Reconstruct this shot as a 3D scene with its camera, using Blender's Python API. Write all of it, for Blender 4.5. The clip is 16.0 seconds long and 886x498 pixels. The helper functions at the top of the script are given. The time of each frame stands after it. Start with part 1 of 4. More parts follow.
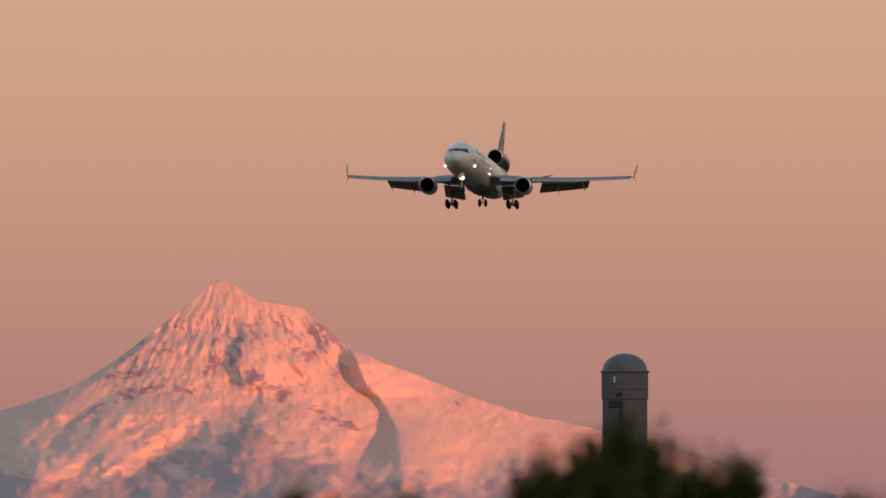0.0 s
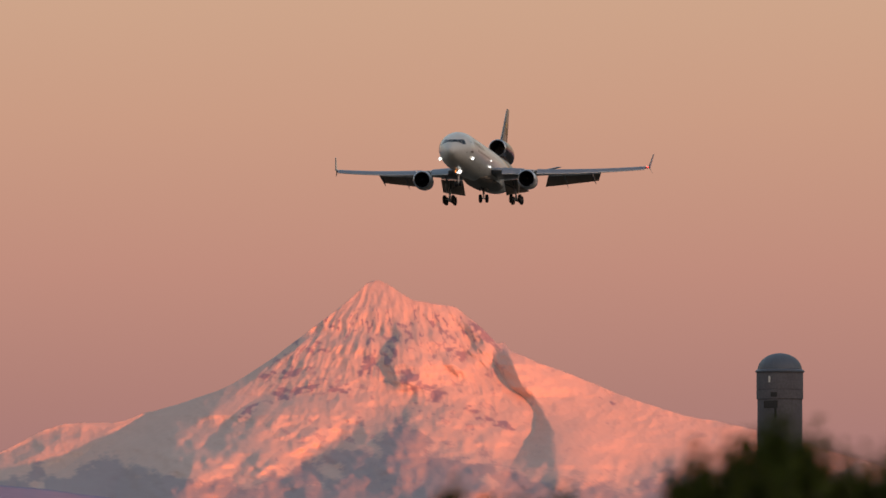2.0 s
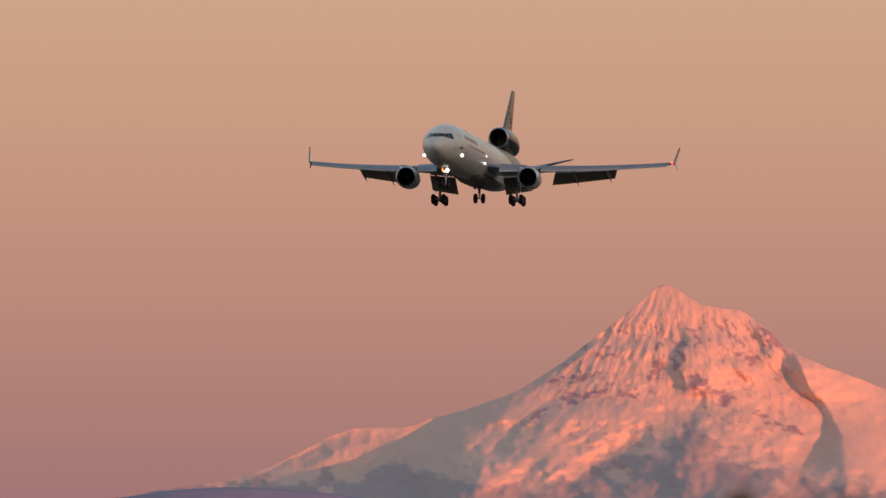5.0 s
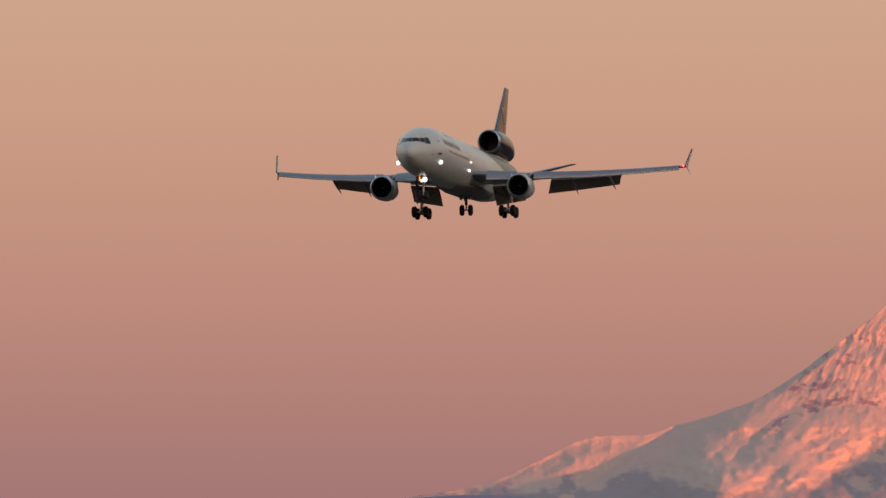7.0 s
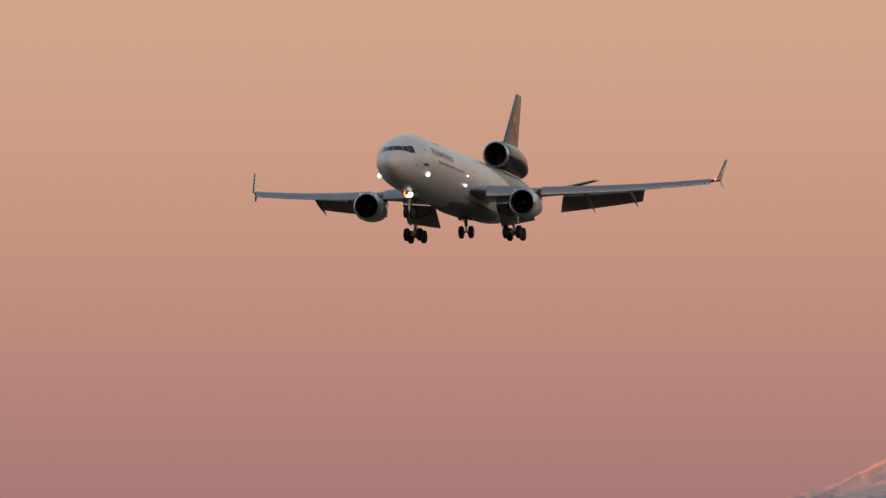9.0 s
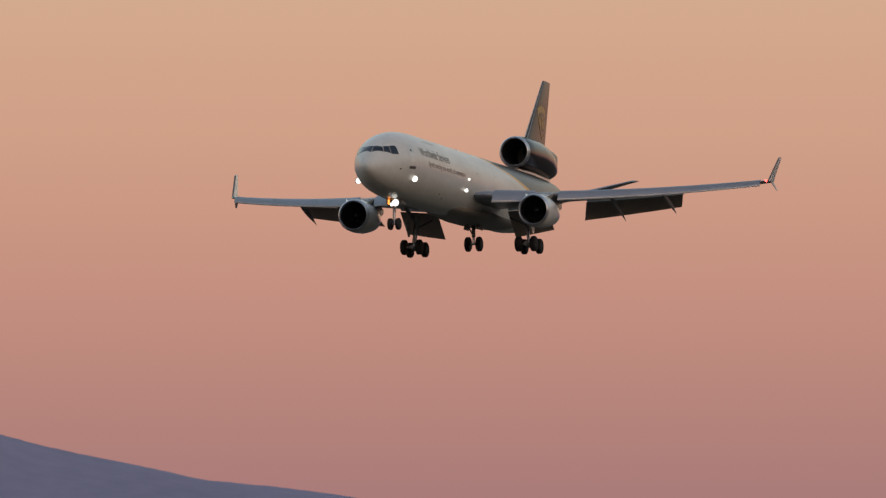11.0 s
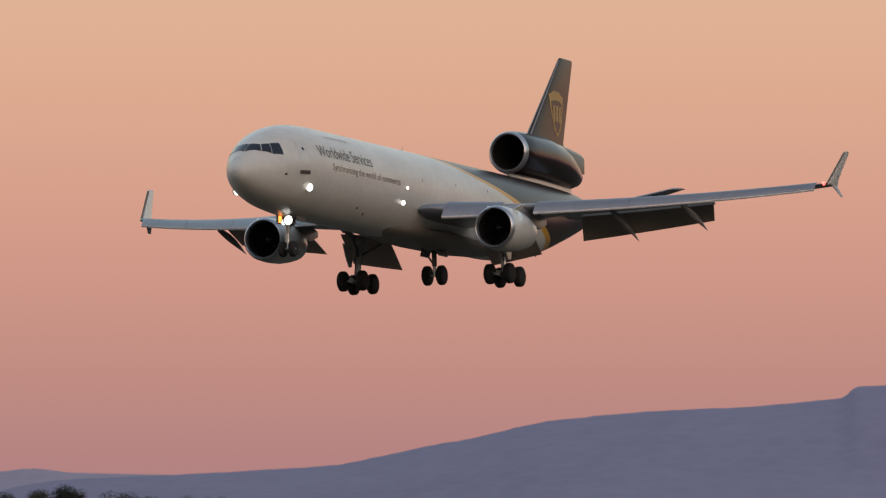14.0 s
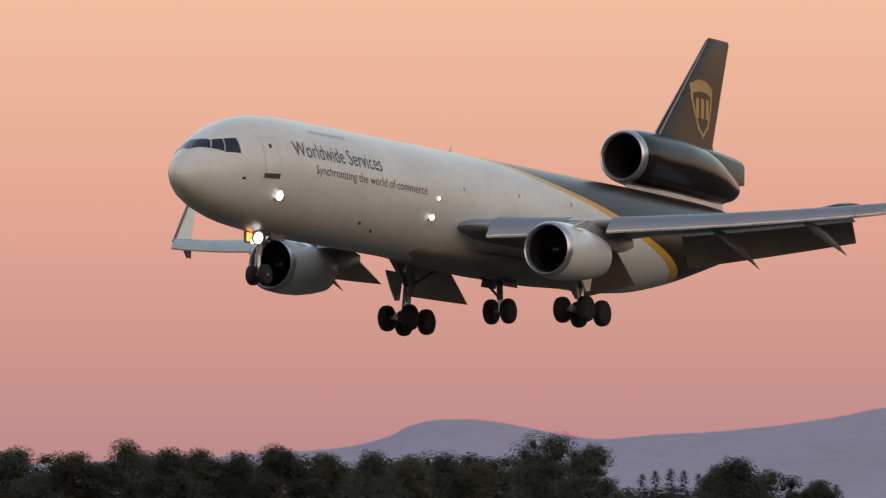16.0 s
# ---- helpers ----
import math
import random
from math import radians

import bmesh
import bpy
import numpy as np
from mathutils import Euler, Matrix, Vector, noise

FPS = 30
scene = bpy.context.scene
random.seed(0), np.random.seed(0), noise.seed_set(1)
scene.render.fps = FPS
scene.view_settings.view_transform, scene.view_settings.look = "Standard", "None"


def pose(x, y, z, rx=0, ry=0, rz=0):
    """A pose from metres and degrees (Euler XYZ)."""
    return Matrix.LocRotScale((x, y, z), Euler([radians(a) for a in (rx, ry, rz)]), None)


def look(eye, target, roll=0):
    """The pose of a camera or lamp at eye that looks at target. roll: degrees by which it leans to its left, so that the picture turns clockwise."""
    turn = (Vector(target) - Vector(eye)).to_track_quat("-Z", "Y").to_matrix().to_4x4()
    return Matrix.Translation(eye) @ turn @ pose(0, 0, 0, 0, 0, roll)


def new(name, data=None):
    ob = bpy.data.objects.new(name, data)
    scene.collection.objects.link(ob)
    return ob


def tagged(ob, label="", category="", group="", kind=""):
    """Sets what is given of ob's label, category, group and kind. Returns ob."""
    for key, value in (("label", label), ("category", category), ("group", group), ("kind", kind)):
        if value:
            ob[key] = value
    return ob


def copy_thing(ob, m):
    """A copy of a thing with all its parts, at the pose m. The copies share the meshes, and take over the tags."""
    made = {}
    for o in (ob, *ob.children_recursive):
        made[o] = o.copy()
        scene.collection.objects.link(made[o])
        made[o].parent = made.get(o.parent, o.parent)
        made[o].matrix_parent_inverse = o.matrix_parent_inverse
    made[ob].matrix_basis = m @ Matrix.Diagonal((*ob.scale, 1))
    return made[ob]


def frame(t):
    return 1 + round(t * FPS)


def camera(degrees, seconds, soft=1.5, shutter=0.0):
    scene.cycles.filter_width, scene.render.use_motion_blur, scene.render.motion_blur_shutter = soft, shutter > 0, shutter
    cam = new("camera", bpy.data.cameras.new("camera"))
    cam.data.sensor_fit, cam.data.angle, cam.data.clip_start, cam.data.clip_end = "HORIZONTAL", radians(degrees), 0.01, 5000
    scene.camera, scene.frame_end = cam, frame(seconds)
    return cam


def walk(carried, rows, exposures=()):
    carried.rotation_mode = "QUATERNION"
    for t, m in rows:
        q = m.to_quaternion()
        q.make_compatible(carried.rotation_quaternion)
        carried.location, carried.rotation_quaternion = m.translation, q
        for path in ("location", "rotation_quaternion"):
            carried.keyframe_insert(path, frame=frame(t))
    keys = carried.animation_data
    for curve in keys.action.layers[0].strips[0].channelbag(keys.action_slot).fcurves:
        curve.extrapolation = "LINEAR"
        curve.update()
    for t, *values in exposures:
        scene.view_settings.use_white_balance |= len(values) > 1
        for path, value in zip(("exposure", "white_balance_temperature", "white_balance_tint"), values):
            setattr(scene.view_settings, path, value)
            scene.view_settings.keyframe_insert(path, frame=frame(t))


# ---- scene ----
EYE = Vector((0.0, 0.0, 2.0))
cam = camera(5.339, 16.0, soft=1.25)

# seconds, turn to the left, tilt upwards (degrees)
CAM_ROWS = (
    (0, 0.593, 2.514), (0.5, 0.821, 2.513), (1, 1.046, 2.513),
    (1.5, 1.274, 2.516), (2, 1.527, 2.513), (2.5, 1.792, 2.521),
    (3, 2.069, 2.519), (3.5, 2.361, 2.522), (4, 2.666, 2.523),
    (4.5, 2.967, 2.529), (5, 3.269, 2.542), (5.2, 3.378, 2.551),
    (7.5, 5.183, 2.595), (8, 5.663, 2.605), (9, 6.693, 2.636),
    (11.3, 9.824, 2.566), (12, 10.951, 2.519), (12.5, 11.906, 2.495),
    (13, 12.971, 2.474), (13.5, 14.089, 2.437), (14, 15.298, 2.360),
    (14.5, 16.808, 2.292), (14.9, 18.168, 2.249), (15.5, 20.488, 2.215),
    (16, 22.701, 2.173),
)


def aim(az, el):
    """The unit way at a turn to the left of +x and a height over the horizon, in degrees."""
    a, e = radians(az), radians(el)
    return Vector((math.cos(a) * math.cos(e), math.sin(a) * math.cos(e), math.sin(e)))


def spot(az, el, dist):
    """The place at a level distance from the eye in that direction."""
    a = radians(az)
    return Vector((dist * math.cos(a), dist * math.sin(a), EYE.z + dist * math.tan(radians(el))))


EXPOSURES = ((0, 0.01), (4, -0.03), (8.5, 0.01), (11.3, 0.09), (12.5, 0.16), (13.5, 0.24), (14.5, 0.32), (15.5, 0.43), (16, 0.52))
walk(cam, [(t, look(EYE, EYE + 100 * aim(az, el))) for t, az, el in CAM_ROWS], EXPOSURES)
cam.data.dof.use_dof = True
cam.data.dof.focus_distance = 530
cam.data.dof.aperture_fstop = 4.0

# ---- sky and sun ----
def lin(r, g, b, a=1.0):
    """An 8-bit display colour as linear values."""
    f = lambda c: c / 12.92 if c <= 0.04045 else ((c + 0.055) / 1.055) ** 2.4
    return (f(r / 255), f(g / 255), f(b / 255), a)


SUN_EL, SUN_AZ = 1.5, 222.0     # degrees: height, turn to the left of +x


def make_world():
    w = bpy.data.worlds.new("evening_sky")
    scene.world = w
    w.use_nodes = True
    nt = w.node_tree
    nt.nodes.clear()
    N, L = nt.nodes.new, nt.links.new
    out, bg = N("ShaderNodeOutputWorld"), N("ShaderNodeBackground")
    tc, sep = N("ShaderNodeTexCoord"), N("ShaderNodeSeparateXYZ")
    L(tc.outputs["Generated"], sep.inputs[0])
    # belt of dusk colours over the horizon, by height
    mr = N("ShaderNodeMapRange")
    mr.inputs["From Min"].default_value, mr.inputs["From Max"].default_value = 0.0, 0.30
    L(sep.outputs["Z"], mr.inputs["Value"])
    ramp = N("ShaderNodeValToRGB")
    stops = ((0.0, (148, 112, 121)), (1.0, (163, 119, 118)), (1.6, (176, 128, 119)), (2.4, (193, 141, 125)),
             (3.3, (203, 156, 132)), (4.1, (207, 166, 139)), (8.0, (206, 180, 158)), (17.0, (180, 182, 186)))
    el = ramp.color_ramp.elements
    while len(el) < len(stops):
        el.new(0.5)
    for e, (deg, c) in zip(el, stops):
        e.position, e.color = min(1, math.sin(radians(deg)) / 0.30), lin(*c)
    L(mr.outputs[0], ramp.inputs[0])
    # the clear sky above it
    sky = N("ShaderNodeTexSky")
    sky.sky_type, sky.sun_disc = "NISHITA", False
    sky.sun_elevation, sky.sun_rotation = radians(SUN_EL), radians(90 - SUN_AZ)
    gain = N("ShaderNodeMix")
    gain.data_type, gain.blend_type = "RGBA", "MULTIPLY"
    gain.inputs["Factor"].default_value = 1.0
    gain.inputs[7].default_value = (SKY_GAIN * 1.05, SKY_GAIN * 1.0, SKY_GAIN * 1.06, 1)
    L(sky.outputs[0], gain.inputs[6])
    up = N("ShaderNodeMapRange")
    up.interpolation_type = "SMOOTHSTEP"
    up.inputs["From Min"].default_value, up.inputs["From Max"].default_value = 0.10, 0.34
    L(sep.outputs["Z"], up.inputs["Value"])
    mix = N("ShaderNodeMix")
    mix.data_type = "RGBA"
    L(up.outputs[0], mix.inputs["Factor"])
    L(ramp.outputs[0], mix.inputs[6])
    L(gain.outputs[2], mix.inputs[7])
    # afterglow round the place where the sun goes down
    glow_way = N("ShaderNodeVectorMath")
    glow_way.operation = "DOT_PRODUCT"
    glow_way.inputs[1].default_value = aim(SUN_AZ, 9.0)
    L(tc.outputs["Generated"], glow_way.inputs[0])
    wide = N("ShaderNodeMapRange")
    wide.interpolation_type = "SMOOTHSTEP"
    wide.inputs["From Min"].default_value, wide.inputs["From Max"].default_value = 0.35, 1.0
    wide.inputs["To Max"].default_value = GLOW
    L(glow_way.outputs["Value"], wide.inputs["Value"])
    warm = N("ShaderNodeMix")
    warm.data_type, warm.blend_type = "RGBA", "ADD"
    warm.inputs[7].default_value = (1.0, 0.58, 0.40, 1)
    L(wide.outputs[0], warm.inputs["Factor"])
    L(mix.outputs[2], warm.inputs[6])
    L(warm.outputs[2], bg.inputs[0])
    bg.inputs[1].default_value = 1.0
    L(bg.outputs[0], out.inputs[0])


SKY_GAIN = 0.63
GLOW = 0.28
make_world()
sun = new("sun", bpy.data.lights.new("sun", "SUN"))
sun.data.energy, sun.data.color, sun.data.angle = 4.75, (1.0, 0.215, 0.075), radians(0.6)
sun.matrix_world = look(2000 * aim(SUN_AZ, SUN_EL), (0, 0, 0))

# ---- materials ----
def mat(name, col, rough=0.6, metal=0.0, vary=0.12, scale=3.0, fine=25.0, bump=0.0, emit=0.0, coat=0.0, spec=0.5, randomise=0.0, sheer=0.0):
    """A surface with two scales of variation in its colour and roughness."""
    m = bpy.data.materials.new(name)
    m.use_nodes = True
    nt = m.node_tree
    N, L = nt.nodes.new, nt.links.new
    b = nt.nodes["Principled BSDF"]
    b.inputs["Roughness"].default_value, b.inputs["Metallic"].default_value = rough, metal
    b.inputs["Coat Weight"].default_value = coat
    b.inputs["Specular IOR Level"].default_value = spec
    col = (*col[:3], 1)
    tc = N("ShaderNodeTexCoord")
    n1, n2 = N("ShaderNodeTexNoise"), N("ShaderNodeTexNoise")
    for n, s in ((n1, scale), (n2, fine)):
        n.inputs["Scale"].default_value, n.inputs["Detail"].default_value = s, 4
        L(tc.outputs["Object"], n.inputs["Vector"])
    add = N("ShaderNodeMath")
    add.operation = "ADD"
    L(n1.outputs[0], add.inputs[0])
    L(n2.outputs[0], add.inputs[1])
    mr = N("ShaderNodeMapRange")
    mr.inputs["From Min"].default_value, mr.inputs["From Max"].default_value = 0.6, 1.4
    mr.inputs["To Min"].default_value, mr.inputs["To Max"].default_value = 1 - vary, 1 + vary
    L(add.outputs[0], mr.inputs["Value"])
    val = mr.outputs[0]
    if randomise:
        oi = N("ShaderNodeObjectInfo")
        m2 = N("ShaderNodeMapRange")
        m2.inputs["To Min"].default_value, m2.inputs["To Max"].default_value = 1 - randomise, 1 + randomise
        L(oi.outputs["Random"], m2.inputs["Value"])
        mu = N("ShaderNodeMath")
        mu.operation = "MULTIPLY"
        L(val, mu.inputs[0])
        L(m2.outputs[0], mu.inputs[1])
        val = mu.outputs[0]
    mx = N("ShaderNodeMix")
    mx.data_type, mx.blend_type = "RGBA", "MULTIPLY"
    mx.inputs["Factor"].default_value = 1
    mx.inputs[6].default_value = col
    L(val, mx.inputs[7])
    L(mx.outputs[2], b.inputs["Base Color"])
    if bump:
        bp = N("ShaderNodeBump")
        bp.inputs["Strength"].default_value, bp.inputs["Distance"].default_value = 0.6, bump
        L(add.outputs[0], bp.inputs["Height"])
        L(bp.outputs[0], b.inputs["Normal"])
    if emit:
        b.inputs["Emission Color"].default_value = col
        b.inputs["Emission Strength"].default_value = emit
    if sheer:
        # leaves let part of the light through
        tr, mix = N("ShaderNodeBsdfTranslucent"), N("ShaderNodeMixShader")
        mix.inputs[0].default_value = sheer
        L(mx.outputs[2], tr.inputs[0])
        L(b.outputs[0], mix.inputs[1])
        L(tr.outputs[0], mix.inputs[2])
        L(mix.outputs[0], nt.nodes["Material Output"].inputs[0])
    return m


def maths(nt, op, a, b=None, clamp=False):
    n = nt.nodes.new("ShaderNodeMath")
    n.operation, n.use_clamp = op, clamp
    for i, v in enumerate((a, b)):
        if v is None:
            continue
        if isinstance(v, (int, float)):
            n.inputs[i].default_value = v
        else:
            nt.links.new(v, n.inputs[i])
    return n.outputs[0]


def snow_rock():
    """Packed snow, bare rock showing through, and forest painted with haze up to the tree line."""
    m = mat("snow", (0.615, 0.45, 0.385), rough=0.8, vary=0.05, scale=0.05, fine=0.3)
    nt = m.node_tree
    N, L = nt.nodes.new, nt.links.new
    b = nt.nodes["Principled BSDF"]
    col = b.inputs["Base Color"].links[0].from_socket
    tc = N("ShaderNodeTexCoord")
    n = N("ShaderNodeTexNoise")
    n.inputs["Scale"].default_value, n.inputs["Detail"].default_value = 0.28, 5
    L(tc.outputs["Object"], n.inputs["Vector"])
    # the second tone has the haze over the mountain's foot mixed into it
    for name, tone, most in (("rock", (0.29, 0.215, 0.265), 0.90), ("hazy_woods", (0.295, 0.265, 0.295), 0.75)):
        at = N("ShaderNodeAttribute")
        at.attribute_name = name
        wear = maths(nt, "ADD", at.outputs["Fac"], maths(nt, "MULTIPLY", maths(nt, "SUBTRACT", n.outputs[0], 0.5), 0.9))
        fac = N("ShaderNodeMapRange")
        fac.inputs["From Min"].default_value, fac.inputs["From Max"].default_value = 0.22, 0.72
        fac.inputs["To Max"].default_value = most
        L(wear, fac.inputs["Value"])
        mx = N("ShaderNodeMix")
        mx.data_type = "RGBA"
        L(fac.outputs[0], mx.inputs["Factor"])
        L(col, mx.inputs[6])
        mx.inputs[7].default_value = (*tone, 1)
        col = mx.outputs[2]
    L(col, b.inputs["Base Color"])
    return m


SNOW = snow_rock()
# haze of distance painted into the forest colours of both far hills
HAZY_WOOD = mat("haze_tinted_woods", (0.25, 0.243, 0.34), rough=0.95, vary=0.10, scale=0.012, fine=0.12, spec=0.1)
FAR_HAZY_WOOD = mat("far_haze_tinted_woods", (0.35, 0.315, 0.39), rough=0.95, vary=0.08, scale=0.012, fine=0.12, spec=0.1)
DARK_WOOD = mat("wooded_slope", (0.05, 0.06, 0.035), rough=0.9, vary=0.3, scale=0.02, fine=0.4)
GRASS = mat("dry_grass", (0.036, 0.031, 0.022), rough=0.95, vary=0.3, scale=0.05, fine=2.0, bump=0.05)
BARK = mat("bark", (0.09, 0.07, 0.05), rough=0.9, vary=0.25, scale=2, fine=18, bump=0.02)
LEAF = mat("leaves", (0.088, 0.100, 0.078), rough=0.9, vary=0.2, scale=0.3, fine=2, randomise=0.25, spec=0.0, sheer=0.5)
LEAF_RUST = mat("autumn_leaves", (0.100, 0.100, 0.068), rough=0.9, vary=0.2, scale=0.3, fine=2, randomise=0.2, spec=0.0, sheer=0.5)
# blue-grey of distance haze painted into the needle colour
HAZED_NEEDLE = mat("hazy_needles", (0.115, 0.135, 0.165), rough=0.7, vary=0.4, scale=0.6, fine=4, spec=0.05, sheer=0.5)
BUSH = mat("near_leaves", (0.066, 0.078, 0.016), rough=0.9, vary=0.6, scale=1.6, fine=9, spec=0.03, sheer=0.35)
CONCRETE = mat("weathered_concrete", (0.115, 0.107, 0.115), rough=0.85, vary=0.3, scale=0.35, fine=3.5, bump=0.03)
DOME = mat("painted_dome", (0.10, 0.115, 0.14), rough=0.5, vary=0.15, scale=0.5, fine=5)
PAINT = mat("white_paint", (0.67, 0.675, 0.625), rough=0.32, vary=0.05, scale=0.25, fine=2.2, coat=0.8)
ALU = mat("bare_metal", (0.55, 0.57, 0.60), rough=0.30, metal=0.85, vary=0.10, scale=0.6, fine=7)
SLATMAT = mat("slat_metal", (0.25, 0.28, 0.325), rough=0.38, metal=0.3, vary=0.10, scale=0.6, fine=7)
GREYPAINT = mat("grey_wing_paint", (0.23, 0.235, 0.25), rough=0.35, vary=0.10, scale=0.5, fine=6, coat=0.2)
BROWN = mat("brown_paint", (0.030, 0.016, 0.011), rough=0.26, vary=0.12, scale=0.4, fine=5, coat=0.10, spec=0.26)
ENGINE_BROWN = mat("glossy_engine_paint", (0.016, 0.0105, 0.011), rough=0.20, vary=0.12, scale=0.4, fine=5, coat=0.15, spec=0.36)
GOLD = mat("gold_paint", (0.46, 0.30, 0.09), rough=0.4, vary=0.08, scale=1, fine=8)
DARK = mat("dark_interior", (0.018, 0.017, 0.017), rough=0.5, vary=0.2, scale=2, fine=12)
FANMAT = mat("fan_blades", (0.02, 0.02, 0.022), rough=0.35, metal=0.7, vary=0.2, scale=4, fine=20)
TYRE = mat("tyre_rubber", (0.011, 0.011, 0.012), rough=0.8, vary=0.2, scale=5, fine=40)
STRUT = mat("gear_strut", (0.27, 0.265, 0.265), rough=0.4, metal=0.2, vary=0.15, scale=3, fine=20)
GLASS = mat("cockpit_glass", (0.012, 0.014, 0.02), rough=0.06, vary=0.1, spec=0.8)
INK = mat("dark_lettering", (0.08, 0.066, 0.058), rough=0.4, vary=0.08, scale=2, fine=15)
BELLY = mat("grey_belly_paint", (0.15, 0.14, 0.13), rough=0.5, vary=0.15, scale=0.5, fine=4)
# white belly paint with the underside's shade put into a darker colour
FAIRING = mat("shaded_belly_paint", (0.29, 0.26, 0.225), rough=0.45, vary=0.15, scale=0.5, fine=4)
BRACE = mat("dark_brace_metal", (0.10, 0.095, 0.09), rough=0.5, metal=0.2, vary=0.15, scale=3, fine=20)
SEAM = mat("panel_seam", (0.53, 0.52, 0.485), rough=0.5, vary=0.1)
SMUDGE = mat("faded_marking", (0.22, 0.20, 0.18), rough=0.5, vary=0.15)
LAMP_ON = mat("lamp_lit", (1.0, 0.97, 0.90), vary=0.0, emit=1.8)
LAMP_WARM = mat("lamp_warm", (1.0, 0.30, 0.05), vary=0.0, emit=2.2)
LAMP_RED = mat("lamp_red", (1.0, 0.05, 0.04), vary=0.0, emit=8)

# ---- builders ----
def mesh_of(bm, name, smooth=True):
    me = bpy.data.meshes.new(name)
    bm.normal_update()
    bm.to_mesh(me)
    bm.free()
    if smooth:
        me.polygons.foreach_set("use_smooth", [True] * len(me.polygons))
        me.set_sharp_from_angle(angle=radians(48))
    return me


def part(name, bm, material, parent, label="", smooth=True):
    ob = new(name, mesh_of(bm, name, smooth))
    ob.data.materials.append(material)
    ob.parent = parent
    if label:
        ob["label"] = label
    return ob


def grid_object(name, pts, material):
    """A sheet from an array of rows x columns x 3."""
    r, c = pts.shape[:2]
    idx = np.arange(r * c).reshape(r, c)
    quads = np.stack([idx[:-1, :-1], idx[1:, :-1], idx[1:, 1:], idx[:-1, 1:]], -1).reshape(-1, 4)
    me = bpy.data.meshes.new(name)
    me.vertices.add(r * c)
    me.vertices.foreach_set("co", pts.reshape(-1).astype(np.float32))
    me.loops.add(quads.size)
    me.loops.foreach_set("vertex_index", quads.reshape(-1).astype(np.int32))
    me.polygons.add(len(quads))
    me.polygons.foreach_set("loop_start", np.arange(0, quads.size, 4, dtype=np.int32))
    me.polygons.foreach_set("use_smooth", np.ones(len(quads), bool))
    me.update(calc_edges=True)
    me.validate()
    me.materials.append(material)
    return new(name, me)


RNG = np.random.default_rng(7)
LATTICE = RNG.random((512, 512))


def value_noise(x, y):
    xi, yi = np.floor(x).astype(int), np.floor(y).astype(int)
    fx, fy = x - xi, y - yi
    fx, fy = fx * fx * (3 - 2 * fx), fy * fy * (3 - 2 * fy)
    g = lambda i, j: LATTICE[i % 512, j % 512]
    return (g(xi, yi) * (1 - fx) + g(xi + 1, yi) * fx) * (1 - fy) + (g(xi, yi + 1) * (1 - fx) + g(xi + 1, yi + 1) * fx) * fy


def fbm(x, y, octaves=4, ridged=False):
    total, amp, norm = 0, 1.0, 0
    for k in range(octaves):
        n = value_noise(x * 2 ** k + 17.3 * k, y * 2 ** k + 5.1 * k)
        n = 1 - np.abs(2 * n - 1) if ridged else n
        total, norm, amp = total + amp * n, norm + amp, amp * 0.5
    return total / norm


def smooth_interp(x, xs, ys):
    """A curve through knots, without overshoot (monotone cubic)."""
    xs, ys = np.asarray(xs, float), np.asarray(ys, float)
    h, d = np.diff(xs), np.diff(ys) / np.diff(xs)
    m = np.zeros_like(ys)
    m[1:-1] = np.where(d[1:] * d[:-1] > 0, 2 * d[1:] * d[:-1] / (d[1:] + d[:-1] + 1e-12), 0)
    m[0], m[-1] = d[0], d[-1]
    i = np.clip(np.searchsorted(xs, x) - 1, 0, len(xs) - 2)
    t = (np.clip(x, xs[0], xs[-1]) - xs[i]) / h[i]
    return ((2 * t ** 3 - 3 * t ** 2 + 1) * ys[i] + (t ** 3 - 2 * t ** 2 + t) * h[i] * m[i]
            + (-2 * t ** 3 + 3 * t ** 2) * ys[i + 1] + (t ** 3 - t ** 2) * h[i] * m[i + 1])


# ---- ground ----
def make_ground():
    n = 120
    r = np.concatenate([[0.0], np.geomspace(3, 4900, n - 1)])
    a = np.linspace(0, 2 * np.pi, 181)
    rr, aa = np.meshgrid(r, a, indexing="ij")
    x, y = rr * np.cos(aa), rr * np.sin(aa)
    z = 0.25 * (fbm(x / 40 + 50, y / 40 + 50, 3) - 0.5) * np.clip(rr / 30, 0, 1)
    tagged(grid_object("ground", np.stack([x, y, z], -1), GRASS), "dry dusky grass of a level airfield", "ground", kind="structure")


make_ground()

# ---- the snow mountain ----
M_DIST, M_AZ, M_EL = 4200.0, 1.919, 2.324
UNIT = M_DIST / 16867.0


def step(x):
    x = np.clip(x, 0, 1)
    return x * x * (3 - 2 * x)


